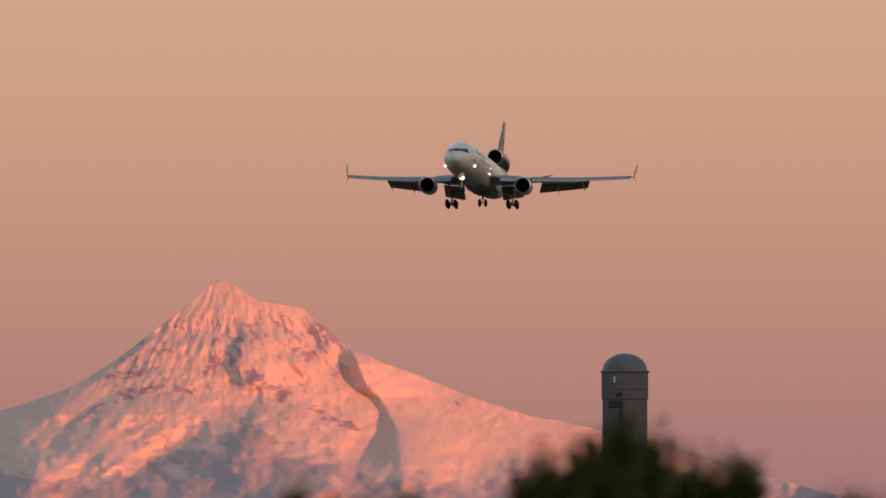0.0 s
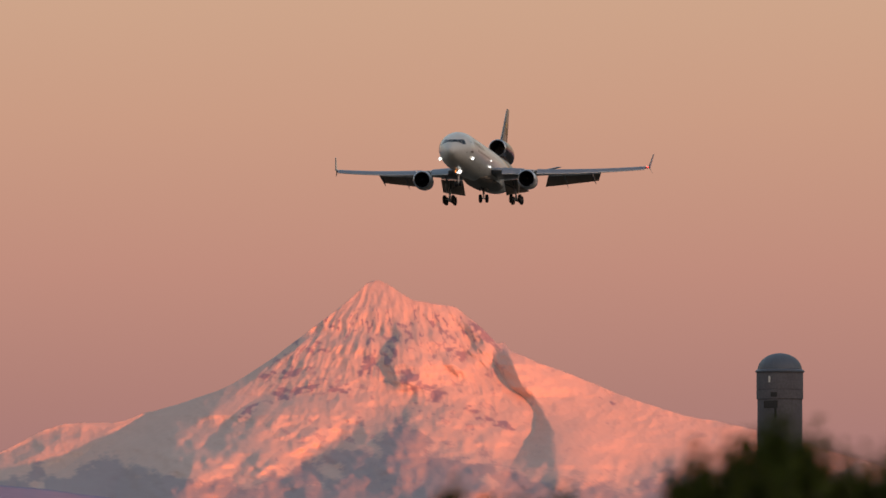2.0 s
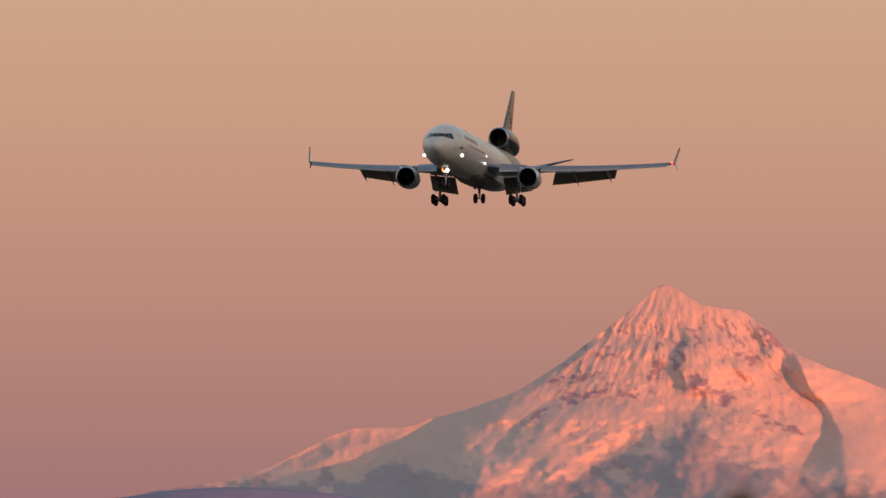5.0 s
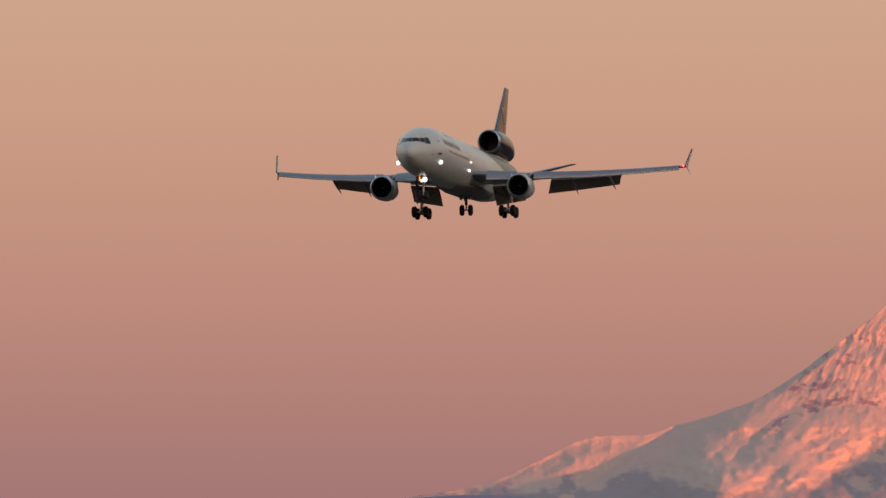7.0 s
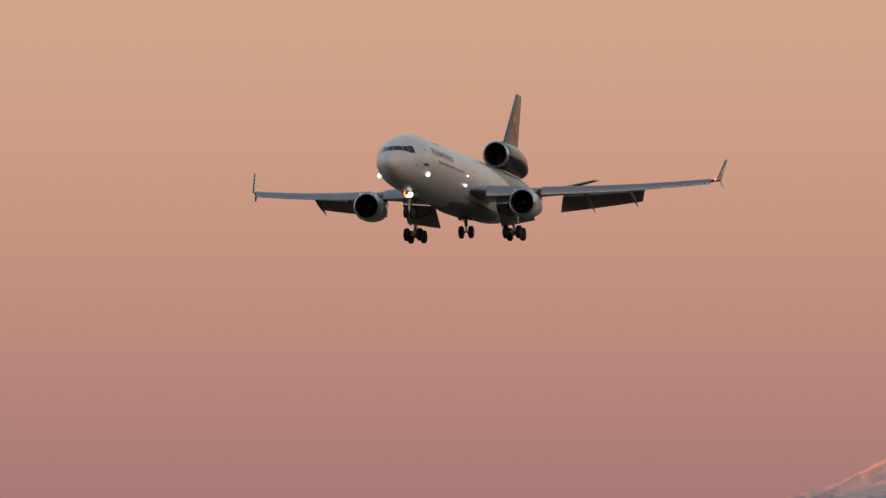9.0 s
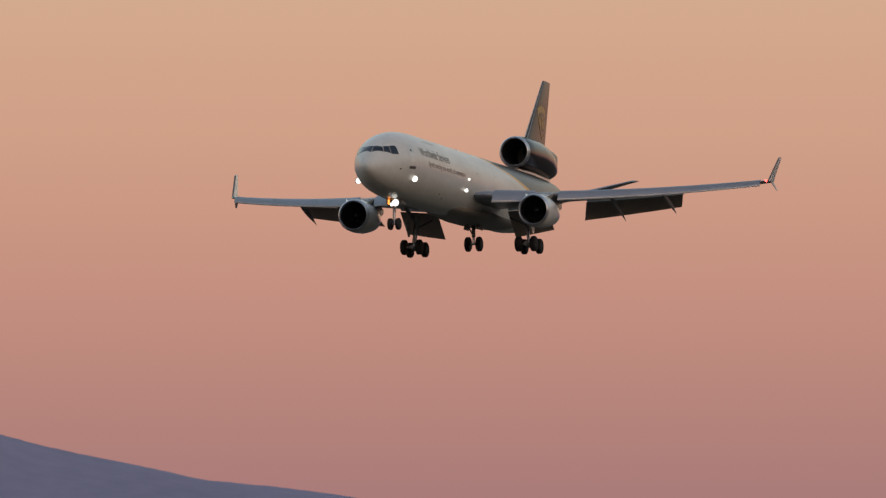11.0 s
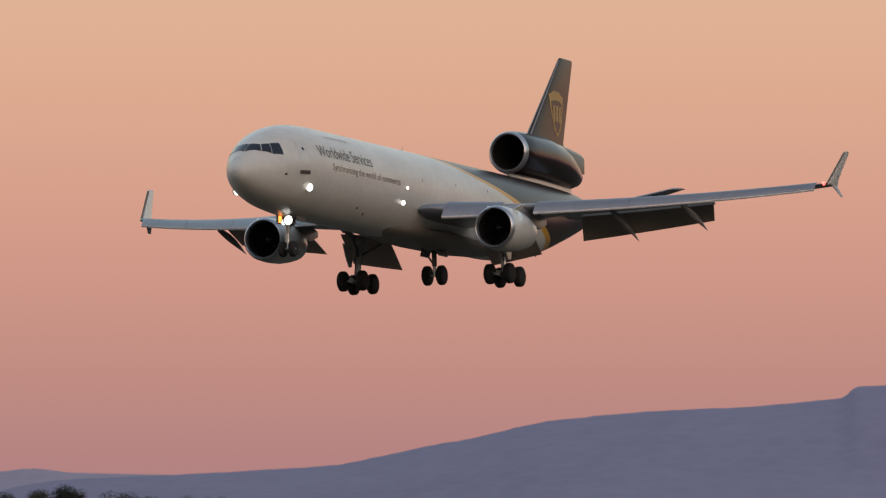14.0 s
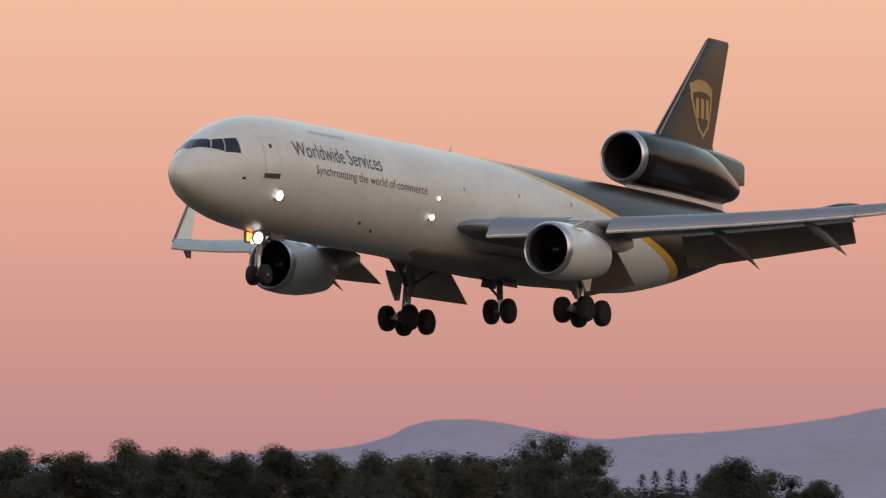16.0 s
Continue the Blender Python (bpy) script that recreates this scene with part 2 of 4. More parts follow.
def make_mountain():
    peak = EYE.z + M_DIST * math.tan(radians(M_EL))
    # skyline: side of the summit (right is positive), drop below it, in thousandths of a lens length
    sx = (-1350, -1100, -911, -760, -660, -590, -546, -470, -436, -345, -265, -195, -145, -105, -47, -29, -17, -3, 22, 44, 67, 105, 136, 160, 190, 214, 240, 355, 455, 555, 605, 800, 980, 1350)
    sy = (440, 402, 366, 341, 301, 266, 254, 254, 243, 217, 187, 144, 107, 77, 30, 13, 3, 0, 11, 25, 36, 42, 48, 65, 89, 113, 127, 172, 212, 242, 251, 303, 353, 440)
    cols = np.arange(-1350, 1351, 2.3)
    drop0 = smooth_interp(cols, sx, sy)
    drop0 = drop0 + 5 * (fbm(cols / 26 + 9, cols * 0 + 3.3, 4) - 0.5) + 9 * np.exp(-((cols - 223) / 7) ** 2) * -1
    bottom = 470.0
    t = np.linspace(0, 1, 240)[:, None]
    dy = drop0 + (bottom - drop0) * t ** 1.05
    dx = np.broadcast_to(cols, dy.shape).copy()
    below = dy - drop0
    soft = np.convolve(np.pad(drop0, 60, mode="edge"), np.ones(121) / 121, mode="valid")
    depth = 0.95 * dy + 0.0016 * dy ** 2 - 0.775 * soft
    # great ridges: line of crest (side, drop), widths of the shaded flank along it, its steepness, width of the sunny flank
    ridges = (
        (((225, 112), (240, 150), (262, 190), (276, 208), (300, 240), (315, 268), (319, 328), (312, 470)), (22, 36, 26, 15, 19, 36, 86, 120), 1.5, 150),
        (((28, 74), (42, 108), (44, 150), (30, 196)), (10, 25, 36, 26), 1.35, 110),
        (((62, 176), (92, 200), (90, 240), (72, 284), (120, 332), (190, 380), (330, 470)), (14, 32, 46, 74, 120, 190, 280), 0.85, 90),
        (((-118, 96), (-145, 122), (-199, 157), (-253, 205), (-298, 240), (-390, 290), (-480, 350), (-620, 470)), (16, 20, 28, 64, 120, 110, 100, 100), 1.2, 300),
        (((-190, 206), (-214, 240), (-240, 276), (-300, 322), (-380, 390), (-470, 470)), (20, 44, 54, 52, 60, 70), 1.9, 220),
        (((-60, 200), (-110, 262), (-190, 340), (-300, 470)), (10, 22, 30, 40), 0.75, 110),
        (((-545, 268), (-590, 300), (-700, 360), (-820, 470)), (40, 60, 80, 100), 0.5, 160),
        (((150, 60), (164, 84), (188, 112), (178, 140)), (10, 18, 22, 14), 1.3, 40),
        (((120, 120), (128, 150), (150, 180)), (10, 16, 10), 1.3, 34),
    )
    wob = 46 * (fbm(dx / 44 + 2, dy / 32 + 8, 4) - 0.5)
    for line, widths, ratio, wr in ridges:
        lx, ly = [p[0] for p in line], [p[1] for p in line]
        d = dx - np.interp(dy, ly, lx) - wob * np.clip((dy - ly[0]) / 40, 0.2, 1) * {225: 0.35, -118: 0.3}.get(lx[0], 1.0)
        wl = np.interp(dy, ly, widths)
        high = np.minimum(ratio * wl, 150 + 0.1 * wl) * step((dy - ly[0] + 8) / 30)
        span = 34 + 1.1 * max(widths)
        if ly[-1] < 460:
            high = high * (1 - step((dy - ly[-1] + 20) / 34))
        high = high * np.clip(0.35 + 1.25 * fbm(dy / span + lx[0] * 0.13, dx / 160 + ly[0] * 0.07, 2), 0.5, 1.25)
        depth = depth + high * np.where(d < 0, 1 - np.clip(-d / wl, 0, 1) ** 1.15, 1 - step(d / wr))
    # the foot lies flatter
    edge = dy - 222 - 78 * step((dx - 120) / 220) - 75 * step((-dx - 360) / 140) - 90 * (fbm(dx / 110 + 17, dy / 80 + 4, 4) - 0.5)
    depth = depth + 2.9 * np.where(edge > 0, edge, 0) * np.clip(edge / 130, 0, 1)
    # short gullies that fall from the crest
    wx = dx + 16 * (fbm(dx / 40 + 31, dy / 34 + 12, 3) - 0.5) - 20
    ang = np.arctan2(wx, dy + 170)
    rad = np.hypot(wx, dy + 170)
    g1 = fbm(ang * 13 + 40, rad / 62 + 3, 3, True)
    g2 = fbm(ang * 34 + 80, rad / 34 + 9, 3, True)
    upper = np.clip(1.25 - dy / 210, 0.06, 1) * (0.05 + 0.95 * step((dy - 22) / 80)) * np.where(dx > 20, 0.75, 1)
    depth = depth + 18 * (g1 - 0.5) * upper + 6 * (g2 - 0.5) * upper
    g3 = fbm(ang * 19 + 15, rad / 48 + 21, 3, True)
    depth = depth + 11 * (g3 - 0.5) * np.clip(dy / 50 - 0.4, 0, 1) * np.clip(1.9 - dy / 200, 0.25, 1)
    # benches and icefalls across the lower face
    b = fbm(dx / 95 + 5, dy / 30 + dx / 130 + 61, 3, True)
    low = np.clip(dy / 150 - 0.6, 0, 1) * np.clip(1.9 - dy / 240, 0.45, 1)
    calm = 1 - 0.55 * step((dx - 200) / 80)     # the broad snowfield on one side
    depth = depth + (11 * (b - 0.5) * low + 26 * (fbm(dx / 80 + 13, dy / 60 + 27, 3) - 0.5)) * calm
    side = np.where(dx < 10, 1.0, -1.0) * np.clip(np.abs(dx - 10) / 120, 0, 1)
    slant = fbm((dx + side * dy * 0.8) / 15 + 73, (dy - side * dx * 0.4) / 46 + 37, 3, True)
    depth = depth + 5.5 * (slant - 0.5) * np.clip(1.35 - dy / 330, 0.25, 1) * np.where(dx > 215, 0.45, 1) + 3 * (fbm(dx / 11 + 73, dy / 10 + 37, 3) - 0.5)
    depth = depth + 13 * (fbm(dx / 34 + 91, dy / 25 + 7, 4, True) - 0.5) * step((dy - 150) / 80) * calm
    # the far side, down to the plain
    a = radians(M_AZ)
    fwd, left = np.array((math.cos(a), math.sin(a))), np.array((-math.sin(a), math.cos(a)))

    def place(side, drop, near):
        dist = M_DIST - near * UNIT
        s = -side * UNIT * dist / M_DIST
        return np.stack([dist * fwd[0] + s * left[0], dist * fwd[1] + s * left[1], EYE.z + (peak - EYE.z - drop * UNIT) * dist / M_DIST], -1)

    front = place(dx, dy, depth)
    foot = place(dx[-1:], dy[-1:] * 0 + 470, depth[-1:] + 420)
    foot[..., 2] = -2
    back = place(dx[:1], drop0[None] + 60, depth[:1] - 120.0)
    back2 = place(dx[:1], drop0[None] + 60, depth[:1] - 700.0)
    back2[..., 2] = -2
    pts = np.concatenate([back2, back, front, foot])
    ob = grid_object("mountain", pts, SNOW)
    # bare rock: outcrops (side, drop, half length, half height, fall to the right in degrees)
    rx = dx + 26 * (fbm(dx / 17 + 3, dy / 13 + 8, 4) - 0.5)
    ry = dy + 20 * (fbm(dx / 15 + 43, dy / 11 + 18, 4) - 0.5)
    rock = np.zeros_like(dy)
    for cx, cy, a, b, tilt in ((-169, 166, 40, 8, -8), (-172, 202, 15, 10, 0), (-128, 192, 28, 5, -18), (-108, 124, 18, 9, -20), (-68, 192, 18, 5, -10),
                               (-20, 154, 11, 18, 15), (143, 128, 15, 11, 10), (185, 93, 28, 7, 36), (94, 200, 22, 13, 10), (162, 227, 13, 8, 0),
                               (206, 250, 34, 6, 16), (22, 124, 8, 22, 8), (58, 173, 12, 20, -20), (-230, 232, 26, 6, -30), (410, 214, 14, 3, 20)):
        c, s = math.cos(radians(tilt)), math.sin(radians(tilt))
        u, v = (rx - cx) * c + (ry - cy) * s, (ry - cy) * c - (rx - cx) * s
        rock = np.maximum(rock, 1.25 - 0.75 * np.hypot(u / a, v / b))
    ribs = fbm(ang * 30 + 7, rad / 26 + 5, 4, True) + 0.30 * (fbm(dx / 9 + 7, dy / 9 + 1, 3) - 0.5)
    thin = np.clip((ribs - 0.74) * 7, 0, 0.8) * np.clip(1.35 - dy / 190, 0, 1) * np.where(dx > 225, 0.25, 1) * (0.35 + 0.65 * step((dy - 30) / 40))
    spots = fbm((dx + 0.4 * dy) / 17 + 3, (dy - 0.3 * dx) / 11 + 9, 5)
    thin = np.maximum(thin, np.clip((spots - 0.60) * 5, 0, 0.42) * step((dy - 110) / 60) * np.where(dx > 225, 0.6, np.where(dx < -200, 0.4, 1)))
    rock = np.clip(np.maximum(np.clip(rock * 1.5, 0, 1) * np.clip(3.6 * (fbm(dx / 11 + 2, dy / 6.5 + 6, 4) - 0.30), 0.1, 1), thin), 0, 1)
    # forest up to the tree line, ragged; mask for its painted haze colour
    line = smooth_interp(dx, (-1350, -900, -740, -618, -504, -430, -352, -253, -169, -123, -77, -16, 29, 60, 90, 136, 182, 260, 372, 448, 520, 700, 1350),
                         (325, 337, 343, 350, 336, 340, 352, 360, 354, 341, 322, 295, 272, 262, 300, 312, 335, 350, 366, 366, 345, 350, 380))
    hazy_woods = step((dy - line + (150 - 80 * step((dx - 180) / 220)) * (fbm(dx / 40 + 4, dy / 26 + 2, 6) - 0.5)) / 60 + 0.45)
    for name, field in (("rock", rock), ("hazy_woods", hazy_woods)):
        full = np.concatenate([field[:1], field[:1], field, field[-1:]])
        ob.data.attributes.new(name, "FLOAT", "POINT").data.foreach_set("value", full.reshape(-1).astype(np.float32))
    tagged(ob, "snow-covered volcanic peak with rocky ridges in red evening sun", "mountain", kind="structure")


make_mountain()


# ---- hills ----
def make_hill(name, dist, az, el, az0, az1, material, label, seed, rough=0.006, deep=420):
    a = np.linspace(az0, az1, 900)
    e = smooth_interp(a, az[::-1] if az[0] > az[-1] else az, el[::-1] if az[0] > az[-1] else el)
    e = e + rough * (fbm(a * 14 + seed, a * 0 + seed, 4) - 0.5) + rough * 0.6 * (fbm(a * 90 + seed, a * 0 + seed, 2) - 0.5)
    t = np.linspace(0, 1, 46)[:, None]
    soft = np.convolve(np.pad(e, 80, mode="edge"), np.ones(161) / 161, mode="valid")
    e = e[None] + (soft - e)[None] * step(t * 2.2)
    near = deep * t + 14 * (fbm(a[None] * 2.5 + seed, t * 6 + seed, 4) - 0.5) * np.clip(t * 8, 0, 1) * np.clip(8 - t * 8, 0, 1)
    d = dist - near
    z = np.maximum(dist * np.tan(np.radians(e)) * (1 - t ** 1.15), 0) + EYE.z * (1 - t) - 2.0 * t
    z = z + 0.4 * (fbm(a[None] * 9 + seed, t * 14 + seed, 4) - 0.5) * np.clip(t * 10, 0, 1) * np.clip(6 - 6 * t, 0, 1)
    aa = np.radians(np.broadcast_to(a, d.shape))
    front = np.stack([d * np.cos(aa), d * np.sin(aa), z], -1)
    rear = front[:1] * 1.0
    rear[..., :2] *= (dist + 160) / dist
    rear[..., 2] = -2
    tagged(grid_object(name, np.concatenate([rear, front]), material), label, "hill", kind="structure")


# blue-grey and lilac tones here are haze put into the colour
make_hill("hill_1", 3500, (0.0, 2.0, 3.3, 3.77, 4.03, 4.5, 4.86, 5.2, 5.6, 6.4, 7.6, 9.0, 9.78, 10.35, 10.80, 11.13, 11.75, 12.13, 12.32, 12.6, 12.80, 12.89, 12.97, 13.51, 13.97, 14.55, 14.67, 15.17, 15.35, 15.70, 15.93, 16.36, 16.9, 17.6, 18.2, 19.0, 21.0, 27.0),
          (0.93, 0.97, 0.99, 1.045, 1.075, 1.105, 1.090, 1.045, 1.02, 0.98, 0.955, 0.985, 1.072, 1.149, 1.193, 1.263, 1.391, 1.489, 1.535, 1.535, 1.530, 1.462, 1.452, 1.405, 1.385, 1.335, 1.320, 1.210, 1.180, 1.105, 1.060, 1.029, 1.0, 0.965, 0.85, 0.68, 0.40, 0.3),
          -4, 27, HAZY_WOOD, "wooded hill painted haze blue-grey, with a blunt knob on its crest", 3)
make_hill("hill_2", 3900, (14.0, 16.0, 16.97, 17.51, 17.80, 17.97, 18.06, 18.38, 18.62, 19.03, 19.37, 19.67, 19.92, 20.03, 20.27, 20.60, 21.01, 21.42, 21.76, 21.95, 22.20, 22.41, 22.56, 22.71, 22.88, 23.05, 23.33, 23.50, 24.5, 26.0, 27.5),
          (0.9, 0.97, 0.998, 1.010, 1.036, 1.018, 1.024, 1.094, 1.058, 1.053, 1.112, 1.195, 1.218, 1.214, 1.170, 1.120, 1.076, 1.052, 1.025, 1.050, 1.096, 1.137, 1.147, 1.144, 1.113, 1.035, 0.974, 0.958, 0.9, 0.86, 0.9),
          14, 28, FAR_HAZY_WOOD, "ridge of far wooded hills painted haze lilac", 8)


def make_sun_block_ridge():
    """An unseen wooded ridge added behind the viewer to keep the low sun off the plain."""
    a = np.radians(np.linspace(120, 330, 240))
    t = np.linspace(-1, 1, 41)[:, None]
    crest = 262 + 14 * (fbm(np.degrees(a) / 9, a * 0 + 4.4, 3) - 0.5)
    z = crest[None] * np.cos(t * np.pi / 2) ** 1.3 - 1
    d = 1750 + 520 * t
    x, y = d * np.cos(a)[None], d * np.sin(a)[None]
    tagged(grid_object("sun_block_ridge", np.stack([x, y, np.broadcast_to(z, x.shape)], -1), DARK_WOOD), "unseen dark ridge added behind the airfield to block the low sun", "hill", kind="structure")


make_sun_block_ridge()

# ---- the airplane: x forward, y to its left, z up, from the middle of the cabin's axis ----
FUS = ((30.2, -0.72, 0.02), (30.05, -0.71, 0.38), (29.65, -0.67, 0.76), (29.0, -0.58, 1.20), (28.2, -0.45, 1.66), (26.8, -0.24, 2.23),
       (25.0, -0.08, 2.69), (23.0, 0.0, 2.92), (21.0, 0.0, 3.0), (19.0, 0.0, 3.01), (-10.0, 0.0, 3.01), (-14.0, 0.14, 2.87),
       (-18.0, 0.50, 2.50), (-22.0, 1.0, 1.95), (-25.5, 1.42, 1.35), (-28.0, 1.65, 0.70))
FX, FZ, FR = ([f[i] for f in FUS[::-1]] for i in range(3))


def fus(x, phi, lift=0.0):
    """A point on the fuselage skin: station, degrees up from its left side, height over the skin."""
    r = float(smooth_interp(np.array([x]), FX, FR)[0]) + lift
    p = radians(phi)
    return Vector((x, r * math.cos(p), float(smooth_interp(np.array([x]), FX, FZ)[0]) + r * math.sin(p)))


def loft(rings, caps=(True, True), closed=True, bm=None):
    bm = bm or bmesh.new()
    vs = [[bm.verts.new(p) for p in ring] for ring in rings]
    n = len(rings[0])
    for a, b in zip(vs, vs[1:]):
        for i in range(n if closed else n - 1):
            j = (i + 1) % n
            bm.faces.new((a[i], a[j], b[j], b[i]))
    for ring, want in ((vs[0], caps[0]), (vs[-1], caps[1])):
        if want:
            bm.faces.new(ring)
    bmesh.ops.recalc_face_normals(bm, faces=bm.faces)
    return bm


def lathe(profile, centre=(0, 0, 0), n=40, caps=(False, False), squash=1.0):
    """Rings round the x axis from (x, radius) pairs."""
    c = Vector(centre)
    return loft([[c + Vector((x, r * math.cos(k * 2 * math.pi / n), r * squash * math.sin(k * 2 * math.pi / n))) for k in range(n)] for x, r in profile], caps)


def tube(a, b, r0, r1=None, n=14, bm=None):
    a, b = Vector(a), Vector(b)
    r1 = r0 if r1 is None else r1
    w = (b - a).normalized()
    u = w.orthogonal().normalized()
    v = w.cross(u)
    ring = lambda c, r: [c + r * (math.cos(k * 2 * math.pi / n) * u + math.sin(k * 2 * math.pi / n) * v) for k in range(n)]
    return loft([ring(a, r0), ring(b, r1)], bm=bm)


def box(size, at=(0, 0, 0), rot=None, bevel=0.0, bm=None):
    own = bm is None
    bm = bm or bmesh.new()
    m = Matrix.Translation(at) @ (rot or Matrix.Identity(4)) @ Matrix.Diagonal((*size, 1))
    r = bmesh.ops.create_cube(bm, size=1, matrix=m)
    if bevel and own:
        bmesh.ops.bevel(bm, geom=bm.edges[:], offset=bevel, segments=2, affect="EDGES")
    return bm


def foil(x, y, z, chord, thick, tilt=0.0, n=13, droop=0.0, vertical=False):
    """A wing section with its nose at (x, y, z): chord runs aft, tilt in degrees lifts the nose."""
    s = [0.5 * (1 - math.cos(math.pi * k / (n - 1))) for k in range(n)]
    th = lambda t: 5 * thick * (0.2969 * math.sqrt(t) - 0.126 * t - 0.3516 * t * t + 0.2843 * t ** 3 - 0.1015 * t ** 4)
    camb = lambda t: 0.018 * math.sin(math.pi * t) - droop * (1 - t) ** 3
    loop = [(t, camb(t) + th(t)) for t in s[::-1]] + [(t, camb(t) - th(t)) for t in s[1:-1]]
    c, sn = math.cos(radians(tilt)), math.sin(radians(tilt))
    out = []
    for t, h in loop:
        if vertical:
            out.append(Vector((x - chord * t, y + chord * (h - camb(t)), z)))
        else:
            out.append(Vector((x - chord * (t * c - h * sn), y, z + chord * (h * c - t * sn))))
    return out


def skin_patch(corners, nx=8, ny=6, lift=0.018):
    """A patch that lies on the skin between four (station, degrees) corners, with rounded look left to its outline."""
    bm = bmesh.new()
    (x0, p0), (x1, p1), (x2, p2), (x3, p3) = corners
    g = [[bm.verts.new(fus((x0 * (1 - u) + x1 * u) * (1 - v) + (x3 * (1 - u) + x2 * u) * v,
                           (p0 * (1 - u) + p1 * u) * (1 - v) + (p3 * (1 - u) + p2 * u) * v, lift))
          for u in np.linspace(0, 1, nx)] for v in np.linspace(0, 1, ny)]
    for a, b in zip(g, g[1:]):
        for i in range(nx - 1):
            bm.faces.new((a[i], a[i + 1], b[i + 1], b[i]))
    return bm


def skin_line(points, width=0.045, lift=0.014):
    """A narrow groove line on the skin through (station, degrees) points."""
    bm = bmesh.new()
    ps = []
    for (xa, pa), (xb, pb) in zip(points, points[1:]):
        ps += [(xa + (xb - xa) * t, pa + (pb - pa) * t) for t in np.linspace(0, 1, 8, endpoint=False)]
    ps.append(points[-1])
    rows = []
    for i, (x, p) in enumerate(ps):
        a, b = fus(*ps[max(0, i - 1)], lift), fus(*ps[min(len(ps) - 1, i + 1)], lift)
        c = fus(x, p, lift)
        nrm = fus(x, p, 1.0) - c
        side = (b - a).cross(nrm).normalized() * width / 2
        rows.append((bm.verts.new(c - side), bm.verts.new(c + side)))
    for (a, b), (c, d) in zip(rows, rows[1:]):
        bm.faces.new((a, b, d, c))
    return bm


def livery():
    """White paint, with a brown rear behind a gold line and a pale line that sweep down and aft."""
    m = mat("two_tone_livery", (0.71, 0.71, 0.66), rough=0.29, vary=0.08, scale=0.22, fine=2.0, coat=0.05, spec=0.34)
    nt = m.node_tree
    N, L = nt.nodes.new, nt.links.new
    b = nt.nodes["Principled BSDF"]
    tc, sep = N("ShaderNodeTexCoord"), N("ShaderNodeSeparateXYZ")
    L(tc.outputs["Object"], sep.inputs[0])
    cur = N("ShaderNodeFloatCurve")
    zn = maths(nt, "DIVIDE", maths(nt, "ADD", sep.outputs["Z"], 3.1), 6.2, True)
    # height on the skin (0 belly, 1 crown) against the station of the line
    pts = ((0.0, 0.02), (0.22, 0.13), (0.40, 0.27), (0.52, 0.385), (0.65, 0.50), (0.73, 0.59), (0.81, 0.69), (0.88, 0.78), (0.95, 0.88), (1.0, 0.97))
    c = cur.mapping.curves[0]
    while len(c.points) < len(pts):
        c.points.new(0.5, 0.5)
    for p, q in zip(c.points, pts):
        p.location = q
    cur.mapping.update()
    L(zn, cur.inputs["Value"])
    edge = maths(nt, "SUBTRACT", maths(nt, "MULTIPLY", cur.outputs[0], 26.0), 20.0)
    d = maths(nt, "SUBTRACT", edge, sep.outputs["X"])     # metres aft of the line

    def band(col, lo, under):
        f = N("ShaderNodeMapRange")
        f.inputs["From Min"].default_value, f.inputs["From Max"].default_value = lo, lo + 0.05
        L(d, f.inputs["Value"])
        mx = N("ShaderNodeMix")
        mx.data_type = "RGBA"
        L(f.outputs[0], mx.inputs["Factor"])
        L(under, mx.inputs[6])
        mx.inputs[7].default_value = (*col, 1)
        return mx.outputs[2]

    col = b.inputs["Base Color"].links[0].from_socket
    col = band((0.70, 0.38, 0.05), 0.0, col)
    col = band((0.028, 0.015, 0.011), 1.6, col)
    # faint soot and grime along the belly panels
    n = N("ShaderNodeTexNoise")
    n.inputs["Scale"].default_value, n.inputs["Detail"].default_value = 0.9, 6
    mp = N("ShaderNodeMapping")
    mp.inputs["Scale"].default_value = (0.22, 1, 1)
    L(tc.outputs["Object"], mp.inputs[0])
    L(mp.outputs[0], n.inputs["Vector"])
    g = N("ShaderNodeMapRange")
    g.inputs["From Min"].default_value, g.inputs["From Max"].default_value = 0.35, 0.75
    g.inputs["To Min"].default_value, g.inputs["To Max"].default_value = 1.0, 0.86
    L(n.outputs[0], g.inputs["Value"])
    mx = N("ShaderNodeMix")
    mx.data_type, mx.blend_type = "RGBA", "MULTIPLY"
    mx.inputs["Factor"].default_value = 1
    L(col, mx.inputs[6])
    L(g.outputs[0], mx.inputs[7])
    L(mx.outputs[2], b.inputs["Base Color"])
    return m


LIVERY = livery()


